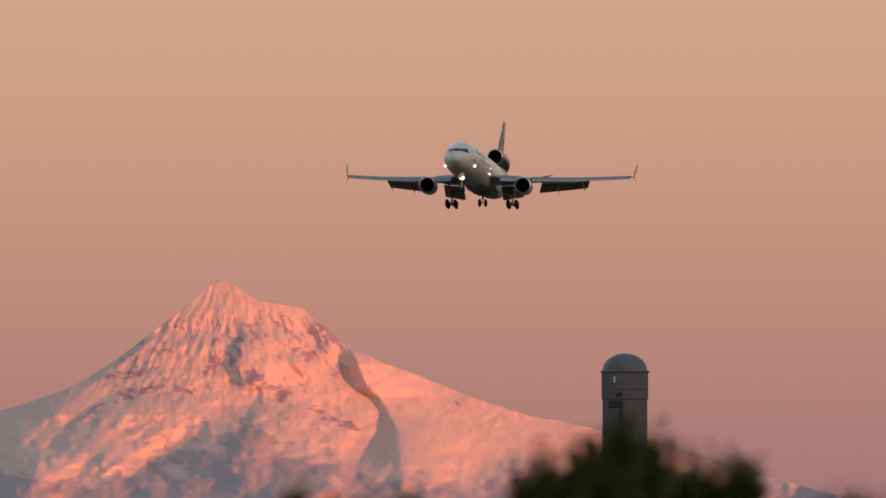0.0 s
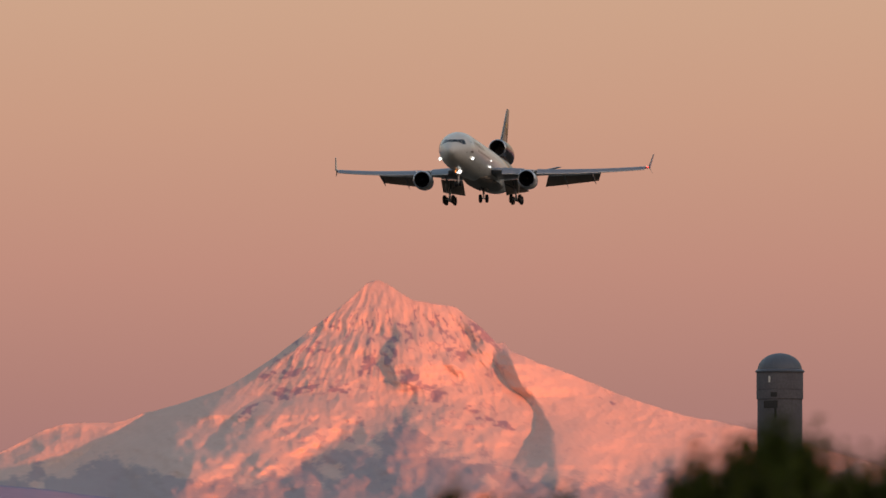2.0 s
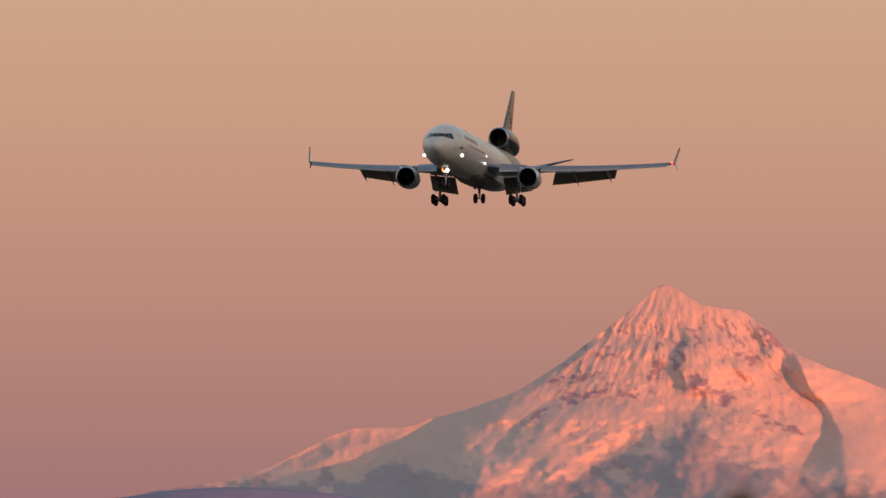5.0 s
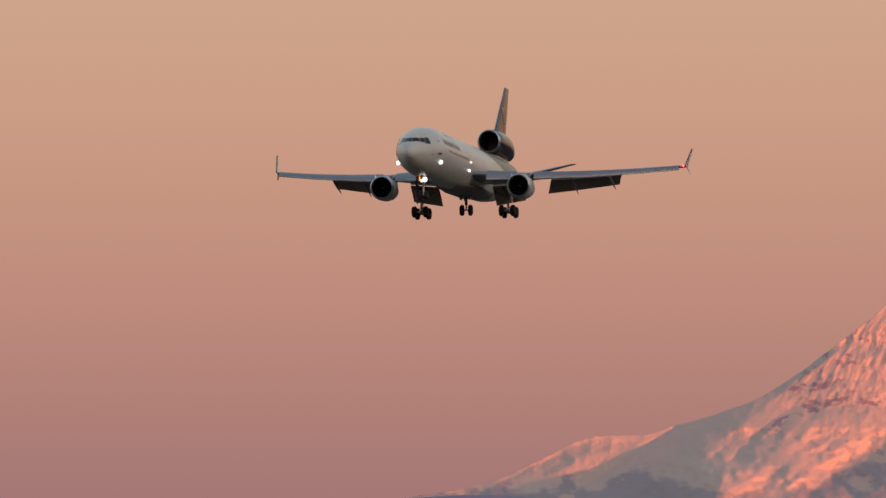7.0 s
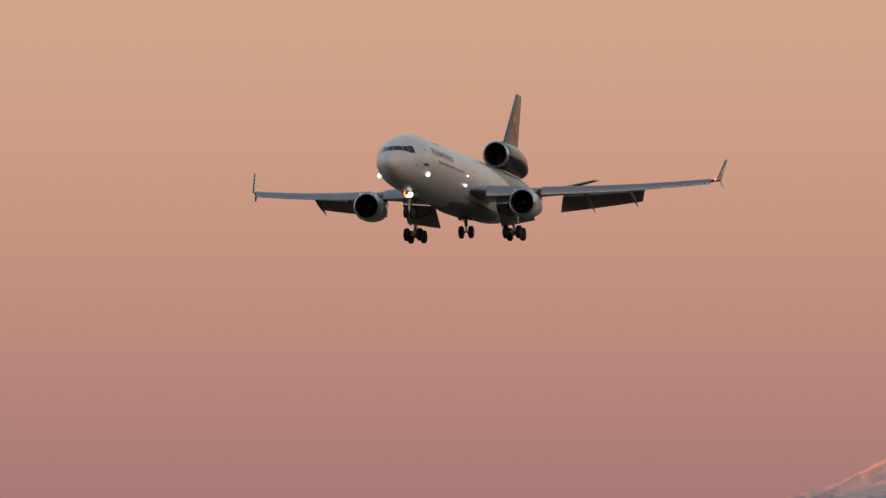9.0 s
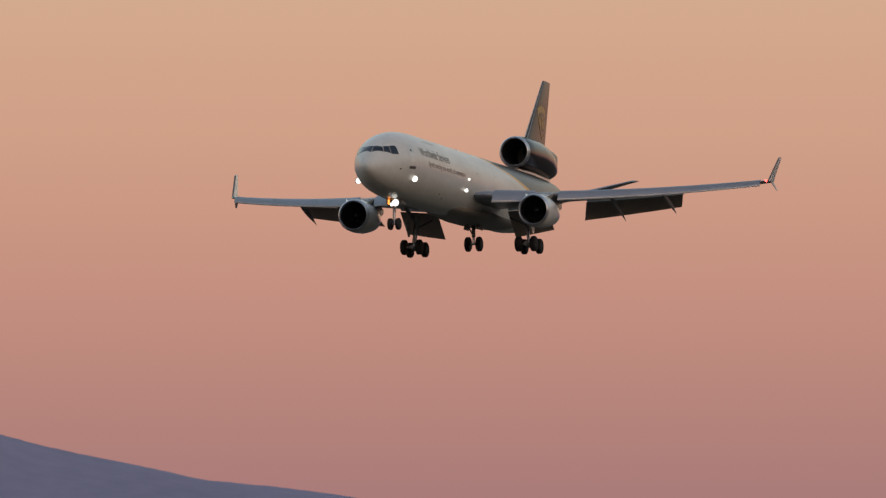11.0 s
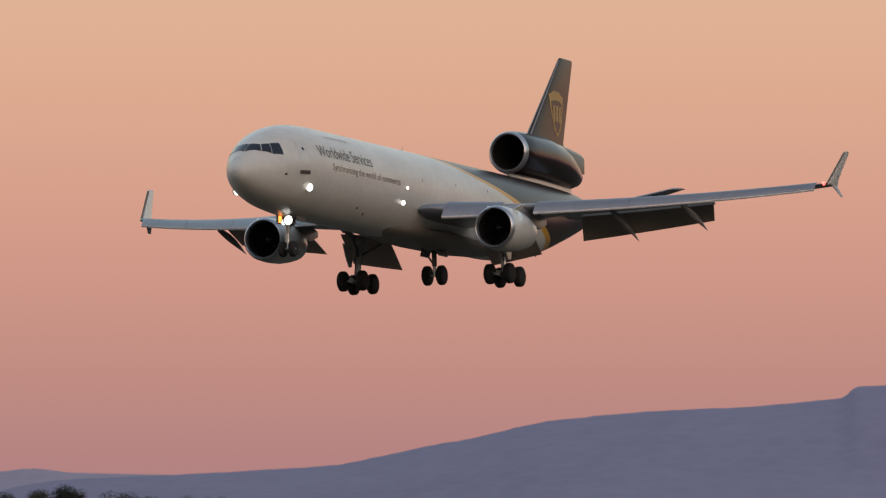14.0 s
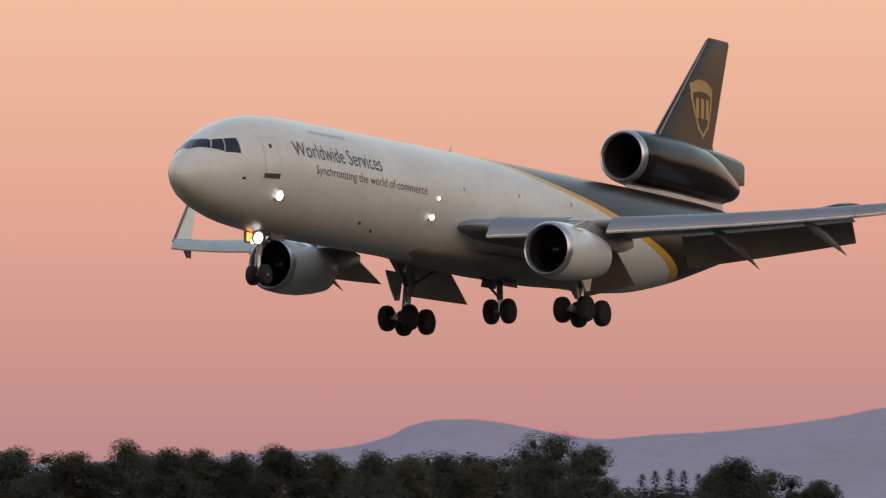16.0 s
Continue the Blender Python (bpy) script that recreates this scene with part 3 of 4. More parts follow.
def lettering(text, x0, x1, phi_top, phi_low, cap=True):
    """Letters laid on the left side of the skin: from station x0 aft to x1, between two heights in degrees."""
    cu = bpy.data.curves.new("letters", "FONT")
    cu.body, cu.resolution_u = text, 3
    ob = bpy.data.objects.new("letters", cu)
    scene.collection.objects.link(ob)
    me = bpy.data.meshes.new_from_object(ob.evaluated_get(bpy.context.evaluated_depsgraph_get()))
    bpy.data.objects.remove(ob)
    bm = bmesh.new()
    bm.from_mesh(me)
    xs, ys = [v.co.x for v in bm.verts], [v.co.y for v in bm.verts]
    lo, hi, xl, xh = min(ys), max(ys), min(xs), max(xs)
    for k in range(1, 10):
        y = lo + (hi - lo) * k / 10
        bmesh.ops.bisect_plane(bm, geom=bm.verts[:] + bm.edges[:] + bm.faces[:], plane_co=(0, y, 0), plane_no=(0, 1, 0))
    for v in bm.verts:
        u, w = (v.co.x - xl) / (xh - xl), (v.co.y - lo) / (hi - lo)
        v.co = fus(x0 + (x1 - x0) * u, phi_low + (phi_top - phi_low) * w, 0.016)
    bmesh.ops.recalc_face_normals(bm, faces=bm.faces)
    return bm


LE = lambda y: 7.6 - (abs(y) - 3.0) * 0.745 - 1.6 * max(0.0, 1 - (abs(y) - 2.0) / 2.4) ** 1.5      # leading edge of the wing
WZ = lambda y: -1.30 + (abs(y) - 3.0) * 0.030 + 0.00288 * (abs(y) - 3.0) ** 2


def chord(y):
    y = abs(y)
    te = -3.2 if y < 9 else -3.2 - (y - 9) * 0.512
    return LE(y) - te


def build_airplane():
    plane = tagged(new("cargo_airplane"), "white and brown three-engined cargo jet landing with wheels and flaps down", "airplane")
    # fuselage
    xs = np.concatenate([30.2 - 1.2 * np.linspace(0, 1, 12) ** 1.7, np.linspace(28.8, 19, 16), np.linspace(18, -10, 24), np.linspace(-10.8, -28, 24)])
    body = part("fuselage", loft([[fus(x, 360 * k / 72) for k in range(72)] for x in xs]), LIVERY, plane, "white fuselage with brown rear and gold line")
    # seam behind the radome, cockpit panes, door
    part("radome_seam", skin_line([(29.5, p) for p in range(-180, 181, 20)], 0.02), SEAM, body)
    for sgn in (1, -1):
        f = lambda c: [(x, p if sgn > 0 else 180 - p) for x, p in c]
        for c in (((28.30, 89.5), (28.12, 66.4), (28.54, 50.0), (29.05, 88.5)), ((28.08, 65.0), (27.66, 54.5), (28.02, 32.0), (28.50, 48.8)),
                  ((27.62, 53.8), (27.02, 45.3), (27.21, 21.4), (27.99, 30.2))):
            part("cockpit_window", skin_patch(f(c)), GLASS, body, "dark cockpit window pane")
        fr = f(((25.72, 37), (24.68, 35.5), (24.70, -10), (25.78, -10), (25.72, 37)))
        d = part("cabin_door", skin_patch(f(((25.70, 36.5), (24.70, 35.5), (24.72, -9.5), (25.76, -9.5))), 5, 10, 0.008), PAINT, plane, "white forward cabin door")
        part("door_seam", skin_line(fr, 0.035), SEAM, d)
        part("door_window", skin_patch(f(((25.32, 27.5), (25.12, 27.3), (25.12, 22.5), (25.32, 22.7))), 3, 3), GLASS, d)
        part("door_sill", skin_patch(f(((25.85, -6.2), (24.72, -6.0), (24.72, -11.4), (25.85, -11.6))), 5, 3, 0.03), INK, d, "dark scuffed sill under the door")
        part("static_port", skin_patch(f(((27.22, -11.5), (27.0, -11.4), (27.0, -15), (27.22, -15.1))), 3, 3), DARK, body)
        for x, p in ((16.57, -41.5), (15.07, -48.2)):
            part("drain_mark", skin_patch(f(((x, p + 2), (x - .3, p + 1.5), (x - .45, p - 2), (x - .2, p - 2))), 3, 3), INK, body)
        for x, p in ((7.2, 12), (1.5, 16), (-4.0, 18)):
            part("vent_mark", skin_patch(f(((x, p + 2.2), (x - .12, p + 2.2), (x - .14, p - 2), (x - .02, p - 2))), 3, 3), SMUDGE, body)
    for x in (22.9, 15.3, 11.6, 6.8, 2.0, -2.8):
        part("skin_seam", skin_line([(x, p) for p in range(-60, 241, 12)], 0.022), SEAM, body)
    part("cargo_door_seam", skin_line([(21.4, 46), (21.4, 24), (16.6, 24), (16.6, 46), (21.4, 46)], 0.03), SEAM, body)
    part("crown_hatch", skin_patch(((21.0, 49), (17.5, 49), (17.5, 45.5), (21.0, 45.5)), 5, 3, 0.012), SEAM, body)
    for words, x0, x1, hi, lo in (("Worldwide Services", 23.45, 15.15, 30.2, 14.0), ("Synchronizing the world of commerce", 21.7, 10.9, 7.8, -3.6)):
        letters = part("lettering", lettering(words, x0, x1, hi, lo), INK, body, "dark lettering reading " + words, False)
        tagged(letters, kind="stuff")
    for x in (3.9,):
        a = fus(x, 90)
        part("antenna", loft([foil(a.x, 0, a.z - 0.05, 0.35, 0.1, vertical=True, n=7), foil(a.x - 0.3, 0, a.z + 0.38, 0.12, 0.1, vertical=True, n=7)]), PAINT, body)
    # belly fairing
    bel = [(13, 0.4, 0.30), (10, 1.5, 0.52), (6, 2.15, 0.64), (0, 2.6, 0.76), (-6, 2.45, 0.70), (-10, 1.4, 0.50), (-13, 0.4, 0.20)]
    part("belly_fairing", loft([[Vector((x, w * math.cos(k * math.pi / 12), -2.42 - h * math.sin(k * math.pi / 12))) for k in range(13)] +
                                [Vector((x, -w * 0.6, -1.9)), Vector((x, w * 0.6, -1.9))] for x, w, h in bel]), FAIRING, body)
    for s in (1, -1):
        build_wing(plane, s)
        build_engine(plane, s)
        build_tailplane(plane, s)
        build_main_gear(plane, s)
    build_tail(plane)
    build_centre_gear(plane)
    build_nose_gear(plane)
    # landing lights on the flanks and in the wing roots
    for s in (1, -1):
        c = fus(24.37, -28.2 if s > 0 else 208.2)
        lamp(plane, c + Vector((0.15, 0.12 * s, -0.06)), 0.26)
        lamp(plane, Vector((10.3, 2.95 * s, -1.15)), 0.17)
        lamp(plane, Vector((9.8, 3.05 * s, -0.12)), 0.11)
    return plane


def lamp(parent, at, r, material=None, name="landing_light"):
    """A round lamp in a shallow shell that looks forward."""
    at = Vector(at)
    shell = part(name, lathe(((-0.5 * r, 0.2 * r), (-0.2 * r, 0.9 * r), (0.05 * r, 1.1 * r), (0.30 * r, 1.12 * r), (0.28 * r, 1.04 * r), (0.02 * r, 1.0 * r)), at, 20, (True, False)), DARK, parent, "lit landing light")
    part("lens", lathe(((-0.04 * r, 1.0 * r), (0.06 * r, 0.75 * r), (0.09 * r, 0.3 * r)), at, 20, (True, True)), material or LAMP_ON, shell, "glowing white lamp glass")


def build_wing(plane, s):
    ys = [2.0, 3.0, 3.4, 4.0, 5.5, 8.4, 9.0, 12, 16, 20, 23.5, 25.3]
    wing = part("wing", loft([foil(LE(y), s * y, WZ(y), chord(y) * 0.86, 0.115 - 0.0015 * y, 3.2 - 0.16 * y) for y in ys]), GREYPAINT, plane, "grey swept wing with bright leading edge")
    part("wing_root_fairing", loft([foil(LE(y) + d, s * y, WZ(y) + 0.02, 4.6, 0.17, 3.0) for y, d in ((2.7, 0.5), (3.4, 0.62), (4.1, 0.42), (4.28, 0.25))]), SLATMAT, wing, "pale rounded fairing at the wing root")
    # slats, drooped ahead of the leading edge
    for y0, y1 in ((4.3, 7.4), (9.3, 14.48), (14.5, 19.68), (19.7, 24.8)):
        rings = []
        for y in np.linspace(y0, y1, 5):
            x, z, c = LE(y) + 0.38, WZ(y) - 0.20, 0.10 * chord(y) + 0.45
            arc = [(0.02, -0.34), (0.07, -0.30), (0.06, -0.24), (-0.08, 0.02), (-0.26, 0.26), (-0.50, 0.44), (-0.95, 0.55), (-0.55, 0.40), (-0.30, 0.18), (-0.14, -0.06), (-0.06, -0.26), (-0.04, -0.33)]
            rings.append([Vector((x + a * c, s * y, z + b * c * 0.95)) for a, b in arc])
        part("slat", loft(rings), SLATMAT, wing, "bare metal slat drooped from the wing")
        # bright strip added for the reflection along the slat's lower edge
        part("slat_glint", loft([[r[0] + Vector((0.01, 0, -0.05)), r[1] + Vector((0.03, 0, -0.03)), r[1] + Vector((0.03, 0, 0.04)), r[0] + Vector((0, 0, 0.03))] for r in rings]), GLINTMAT, wing, "pale strip standing for the glint on the slat edge")
    # flaps: inboard and outboard, lowered
    for (y0, y1, drop, c0, c1, ang, fore) in ((3.3, 6.9, 0.42, 3.3, 2.85, 40, 0.3), (10.1, 17.9, 0.22, 2.42, 1.65, 37, -0.35)):
        rings = []
        for y in np.linspace(y0, y1, 5):
            t = (y - y0) / (y1 - y0)
            xte = LE(y) - chord(y) * 0.84
            zte = WZ(y) - chord(y) * 0.84 * math.sin(radians(3.2 - 0.16 * y))
            sweep = 0.0 if y0 < 5 else 0.36     # the outboard flap runs square to its swept hinge
            rings.append([p - Vector((0, s * sweep * (xte + fore - p.x), 0)) for p in foil(xte + fore, s * y, zte - drop + 0.1, c0 + (c1 - c0) * t, 0.10, ang)])
        fl = part("flap", loft(rings), FLAP, wing, "lowered flap hanging from the trailing edge")
        # vane ahead of the flap
        rings = [[p + Vector((0.25 + fore, 0, 0.30)) for p in foil(LE(y) - chord(y) * 0.84, s * y, WZ(y) - chord(y) * 0.84 * math.sin(radians(3.2 - 0.16 * y)) - drop * 0.5, 0.7, 0.12, 25)] for y in (y0, y1)]
        part("flap_vane", loft(rings), ALU, wing)
    # flap track fairings
    for y, drop, back in ((5.9, 2.40, 2.7), (12.8, 1.98, 2.0), (17.0, 1.68, 1.6)):
        te = LE(y) - chord(y)
        p0, p1, p2 = Vector((te + 3.4, s * y, WZ(y) - 0.40)), Vector((te + 0.9, s * y, WZ(y) - 0.85)), Vector((te - back * 0.75, s * y, WZ(y) - drop))
        rings = []
        for t in np.linspace(0, 1, 11):
            r = 0.015 + 0.25 * math.sin(math.pi * min(1, 0.10 + t * 0.90)) ** 0.9 * (1 - 0.45 * t)
            c = p0 * (1 - t) ** 2 + p1 * 2 * t * (1 - t) + p2 * t * t
            rings.append([c + Vector((0, r * 0.62 * math.cos(k * math.pi / 6), r * 1.3 * math.sin(k * math.pi / 6))) for k in range(12)])
        part("flap_track_fairing", loft(rings), GREYPAINT, wing, "pointed fairing under the flap")
    # winglet, upper and small lower blade
    y, x, z = 25.3, LE(25.3), WZ(25.3)
    c = chord(25.3) * 0.86
    tip = [Vector(p) for p in foil(x, s * y, z, c, 0.075, -0.8)]

    def blade(x0, out, up, ch):
        ring = foil(x0, 0, 0, ch, 0.075, n=13, vertical=True)
        return [Vector((p.x, s * (y + out) + p.y, z + up)) for p in ring]

    wl = part("winglet", loft([blade(x - 0.15, 0.02, 0.0, c - 0.1), blade(x - 0.75, 0.12, 0.45, c - 0.75), blade(x - 2.3, 0.46, 2.30, 0.95), blade(x - 2.55, 0.48, 2.40, 0.6)]), PAINT, wing, "pale upright winglet")
    edge = []
    for t in (0.0, 0.3, 1.0):
        ex, out, up = x - 0.12 - 2.15 * t, 0.02 + 0.44 * t, 2.28 * t
        edge.append([Vector((ex + 0.04, s * (y + out), z + up)), Vector((ex - 0.14, s * (y + out) + 0.085, z + up)), Vector((ex - 0.14, s * (y + out) - 0.085, z + up))])
    part("winglet_edge", loft(edge), BELLY, wl, "dark leading edge of the winglet")
    part("winglet_strake", loft([blade(x - 0.9, 0.02, 0.05, c - 1.0), blade(x - 2.0, 0.32, -0.72, 0.5)]), GREYPAINT, wing)
    part("navigation_light", lathe(((-0.25, 0.05), (-0.1, 0.12), (0.1, 0.12), (0.25, 0.03)), (x - 0.1, s * (y - 0.15), z + 0.02), 10, (True, True)), LAMP_RED if s > 0 else LAMP_OFF, wing, "red wingtip light" if s > 0 else "green-tinted wingtip light glass")


def nacelle(parent, at, r, length, paint, name, label, back=None):
    """A hollow cowl with a bright lip, a fan and a core nozzle."""
    at = Vector(at)
    L = length
    prof = ((0.0, 0.98 * r), (-0.08 * L, 1.07 * r), (-0.28 * L, 1.10 * r), (-0.55 * L, 1.06 * r), (-0.80 * L, 0.93 * r), (-1.0 * L, 0.78 * r), (-0.995 * L, 0.74 * r), (-0.7 * L, 0.78 * r))
    cowl = part(name, lathe(prof, at, 48), paint, parent, label)
    part("inlet_lip", lathe(((-0.05 * L, 1.060 * r), (-0.02 * L, 1.035 * r), (0.005 * L, 0.985 * r), (0.012 * L, 0.945 * r), (0.002 * L, 0.905 * r), (-0.03 * L, 0.885 * r), (-0.06 * L, 0.88 * r)), at, 48), ALU, cowl, "polished metal inlet lip")
    part("inlet_duct", lathe(((-0.05 * L, 0.882 * r), (-0.15 * L, 0.90 * r), (-0.30 * L, 0.92 * r), (-0.31 * L, 0.3 * r)), at, 40), DARK, cowl)
    nb = 26
    for k in range(nb):
        a = 2 * math.pi * k / nb
        rad, tan = Vector((0, math.cos(a), math.sin(a))), Vector((0, -math.sin(a), math.cos(a)))
        c = at + Vector((-0.27 * L, 0, 0))
        q = [c + rad * 0.26 * r - tan * 0.03 * r, c + rad * 0.26 * r + tan * 0.03 * r + Vector((0.16, 0, 0)), c + rad * 0.90 * r + tan * 0.11 * r + Vector((0.10, 0, 0)), c + rad * 0.90 * r - tan * 0.05 * r - Vector((0.06, 0, 0))]
        n = Vector((0.03, 0, 0))
        part("fan_blade", loft([[p - n for p in q], [p + n for p in q]]), FANMAT, cowl, smooth=False)
    part("spinner", lathe(((-0.27 * L, 0.28 * r), (-0.20 * L, 0.22 * r), (-0.13 * L, 0.08 * r), (-0.12 * L, 0.01)), at, 24, (True, True)), FANMAT, cowl)
    bm = bmesh.new()
    swirl = [at + Vector((-(0.155 + 0.022 * k) * L, (0.10 + 0.028 * k) * r * math.cos(0.55 * k), (0.10 + 0.028 * k) * r * math.sin(0.55 * k))) for k in range(5)]
    for p, q in zip(swirl, swirl[1:]):
        tube(p, q, 0.045 * r, 0.035 * r, 6, bm)
    part("spinner_swirl", bm, PAINT, cowl, "white swirl painted on the spinner")
    part("nozzle", lathe(((-0.85 * L, 0.60 * r), (-1.05 * L, 0.56 * r), (-1.18 * L, 0.40 * r), (-1.17 * L, 0.36 * r)), at, 32, (True, True)), NOZZLE, cowl)
    part("exhaust_cone", lathe(((-1.10 * L, 0.28 * r), (-1.25 * L, 0.18 * r), (-1.36 * L, 0.03 * r)), at, 24, (True, True)), NOZZLE, cowl)
    return cowl


NOZZLE = mat("sooty_nozzle_metal", (0.09, 0.085, 0.08), rough=0.45, metal=0.6, vary=0.15, scale=1, fine=9)


def build_engine(plane, s):
    at = Vector((7.85, s * 8.35, -2.78))
    cowl = nacelle(plane, at, 1.36, 4.9, PAINT, "engine", "white wing engine with a dark inlet")
    # pylon
    rings = []
    for x, z0, z1, w in ((6.6, -1.50, -1.42, 0.10), (5.2, -1.75, -1.15, 0.26), (3.4, -2.2, -0.95, 0.30), (0.5, -2.3, -1.2, 0.28), (-1.0, -1.9, -1.5, 0.08)):
        rings.append([Vector((x, s * 8.35 + w * a, z0 + (z1 - z0) * b)) for a, b in ((-1, 0), (-1, 0.8), (-0.5, 1), (0.5, 1), (1, 0.8), (1, 0))])
    part("pylon", loft(rings), GREYPAINT, cowl)
    for k in (1, -1):
        m = Matrix.Rotation(radians(38 * k), 4, "X")
        bm = bmesh.new()
        pts = [m @ Vector(p) for p in ((-1.0, 0.0, 1.52), (-2.3, 0.0, 1.55), (-2.3, 0.0, 2.05), (-1.9, 0.0, 2.05))]
        n = m @ Vector((0, 0.03, 0))
        loft([[at + p + n for p in pts], [at + p - n for p in pts]], bm=bm)
        part("strake", bm, PAINT, cowl)


def build_tail(plane):
    # tail engine in its duct, with banjo pylon and fin above
    at = Vector((-14.35, 0, 4.74))
    r = 1.36
    prof = ((0.0, 0.98, 0), (-0.5, 1.09, 0), (-1.8, 1.17, 0), (-5.0, 1.20, 0), (-7.5, 1.14, -0.16), (-9.2, 0.98, -0.36), (-10.6, 0.76, -0.58), (-11.8, 0.50, -0.66), (-12.1, 0.40, -0.66), (-12.08, 0.34, -0.66), (-10.5, 0.3, -0.6))
    cowl = part("tail_engine", loft([[at + Vector((x, q * r * math.cos(k * math.pi / 24), dz + q * r * math.sin(k * math.pi / 24))) for k in range(48)] for x, q, dz in prof], (False, True)), ENGINE_BROWN, plane, "glossy dark brown tail engine over the fuselage")
    part("inlet_lip", lathe(((-0.36, 1.07 * r), (-0.12, 1.045 * r), (0.03, 0.99 * r), (0.06, 0.95 * r), (0.0, 0.905 * r), (-0.2, 0.88 * r)), at, 48), ALU, cowl, "polished metal inlet lip")
    part("inlet_duct", lathe(((-0.18, 0.882 * r), (-1.5, 0.86 * r), (-5.0, 0.84 * r), (-5.1, 0.2 * r)), at, 40, (False, True)), DARK, cowl)
    part("nozzle", lathe(((-11.6, 0.33 * r), (-12.25, 0.30 * r), (-12.24, 0.24 * r)), at + Vector((0, 0, -0.66)), 32, (True, True)), DARK, cowl)
    rings = []
    for x, w, z0, z1 in ((-14.9, 0.12, 2.6, 3.6), (-15.8, 0.34, 2.4, 3.5), (-18.0, 0.5, 2.0, 3.6), (-22.0, 0.55, 1.6, 3.8), (-25.0, 0.30, 1.6, 3.7)):
        rings.append([Vector((x, w * a, z0 + (z1 - z0) * b)) for a, b in ((-1, 0), (-0.9, 0.5), (-1, 1), (1, 1), (0.9, 0.5), (1, 0))])
    part("duct_pylon", loft(rings), PAINT, cowl, "pale pylon under the tail engine")
    # fin
    fin = part("fin", loft([foil(-16.2, 0, 5.6, 8.4, 0.085, vertical=True, n=15), foil(-17.85, 0, 6.3, 6.45, 0.085, vertical=True, n=15), foil(-20.8, 0, 9.3, 4.4, 0.085, vertical=True, n=15),
                            foil(-23.5, 0, 12.05, 2.55, 0.085, vertical=True, n=15), foil(-23.75, 0, 12.22, 2.2, 0.05, vertical=True, n=15)]), BROWN, plane, "tall brown tail fin")
    edge = []
    for t in np.linspace(0, 1, 6):
        x, z, c = -17.85 - 5.65 * t, 6.3 + 5.75 * t, 6.45 - 3.9 * t
        w = c * 0.030
        edge.append([Vector((x + 0.03, 0, z)), Vector((x - 0.05 * c, w, z)), Vector((x - 0.05 * c, -w, z))])
    part("fin_leading_edge", loft(edge), GREYPAINT, fin, "grey leading edge")
    rings = []
    for x, w, z0, z1 in ((-19.0, 0.50, 5.0, 6.30), (-23.0, 0.52, 4.6, 6.12), (-26.6, 0.40, 4.35, 5.82), (-27.35, 0.32, 4.4, 5.72)):
        rings.append([Vector((x, w * a, z0 + (z1 - z0) * b)) for a, b in ((-1, 0), (-1, 0.8), (-0.4, 1), (0.4, 1), (1, 0.8), (1, 0))])
    part("fin_root_fairing", loft(rings), BROWN, fin)
    # emblem: a pale gold shield with darker field and bars
    for s in (1, -1):
        def half(x, z):
            """Half the fin's thickness at a point of its side."""
            zs = (6.3, 9.3, 12.05)
            c = float(np.interp(z, zs, (6.45, 4.4, 2.55)))
            t = min(1, max(0, (float(np.interp(z, zs, (-17.85, -20.8, -23.5))) - x) / c))
            return c * 5 * 0.085 * (0.2969 * math.sqrt(t) - 0.126 * t - 0.3516 * t * t + 0.2843 * t ** 3 - 0.1015 * t ** 4)

        def flat(pts, lift, mtl, name, parent):
            bm = bmesh.new()
            f = bm.faces.new([bm.verts.new((1.13 * (x + 22.9) - 22.76, 0, z)) for x, z in (pts if s > 0 else pts[::-1])])
            bmesh.ops.triangulate(bm, faces=[f])
            bmesh.ops.subdivide_edges(bm, edges=bm.edges[:], cuts=3, use_grid_fill=True)
            for v in bm.verts:
                v.co.y = s * (half(v.co.x, v.co.z) + lift)
            return part(name, bm, mtl, parent, smooth=False)

        out = [(-21.70, 9.45), (-22.55, 9.78), (-23.35, 9.72), (-24.03, 9.38), (-23.97, 8.2), (-23.70, 7.2), (-23.10, 6.55), (-22.50, 7.05), (-22.05, 7.9), (-21.77, 8.7)]
        em = flat(out, 0.015, GOLD, "emblem", plane)
        em["label"] = "gold shield emblem"
        low = [(-21.97, 8.98), (-22.65, 9.12), (-23.35, 9.10), (-23.83, 8.92), (-23.77, 8.1), (-23.53, 7.3), (-23.10, 6.85), (-22.67, 7.2), (-22.27, 7.9), (-22.05, 8.5)]
        flat(low, 0.025, BROWN, "emblem_field", em)
        for xb in (-22.40, -22.95, -23.47):
            flat([(xb + 0.17, 8.75), (xb - 0.17, 8.72), (xb - 0.17, 7.62), (xb + 0.17, 7.66)], 0.035, GOLD, "emblem_bar", em)


def build_tailplane(plane, s):
    part("tailplane", loft([foil(-17.6, s * 0.8, 0.15, 6.6, 0.085, -4.0), foil(-22.7, s * 8.6, 2.50, 2.6, 0.07, -5.0), foil(-23.1, s * 8.8, 2.56, 2.0, 0.045, -5.0)]), SLATMAT, plane, "grey horizontal tailplane")


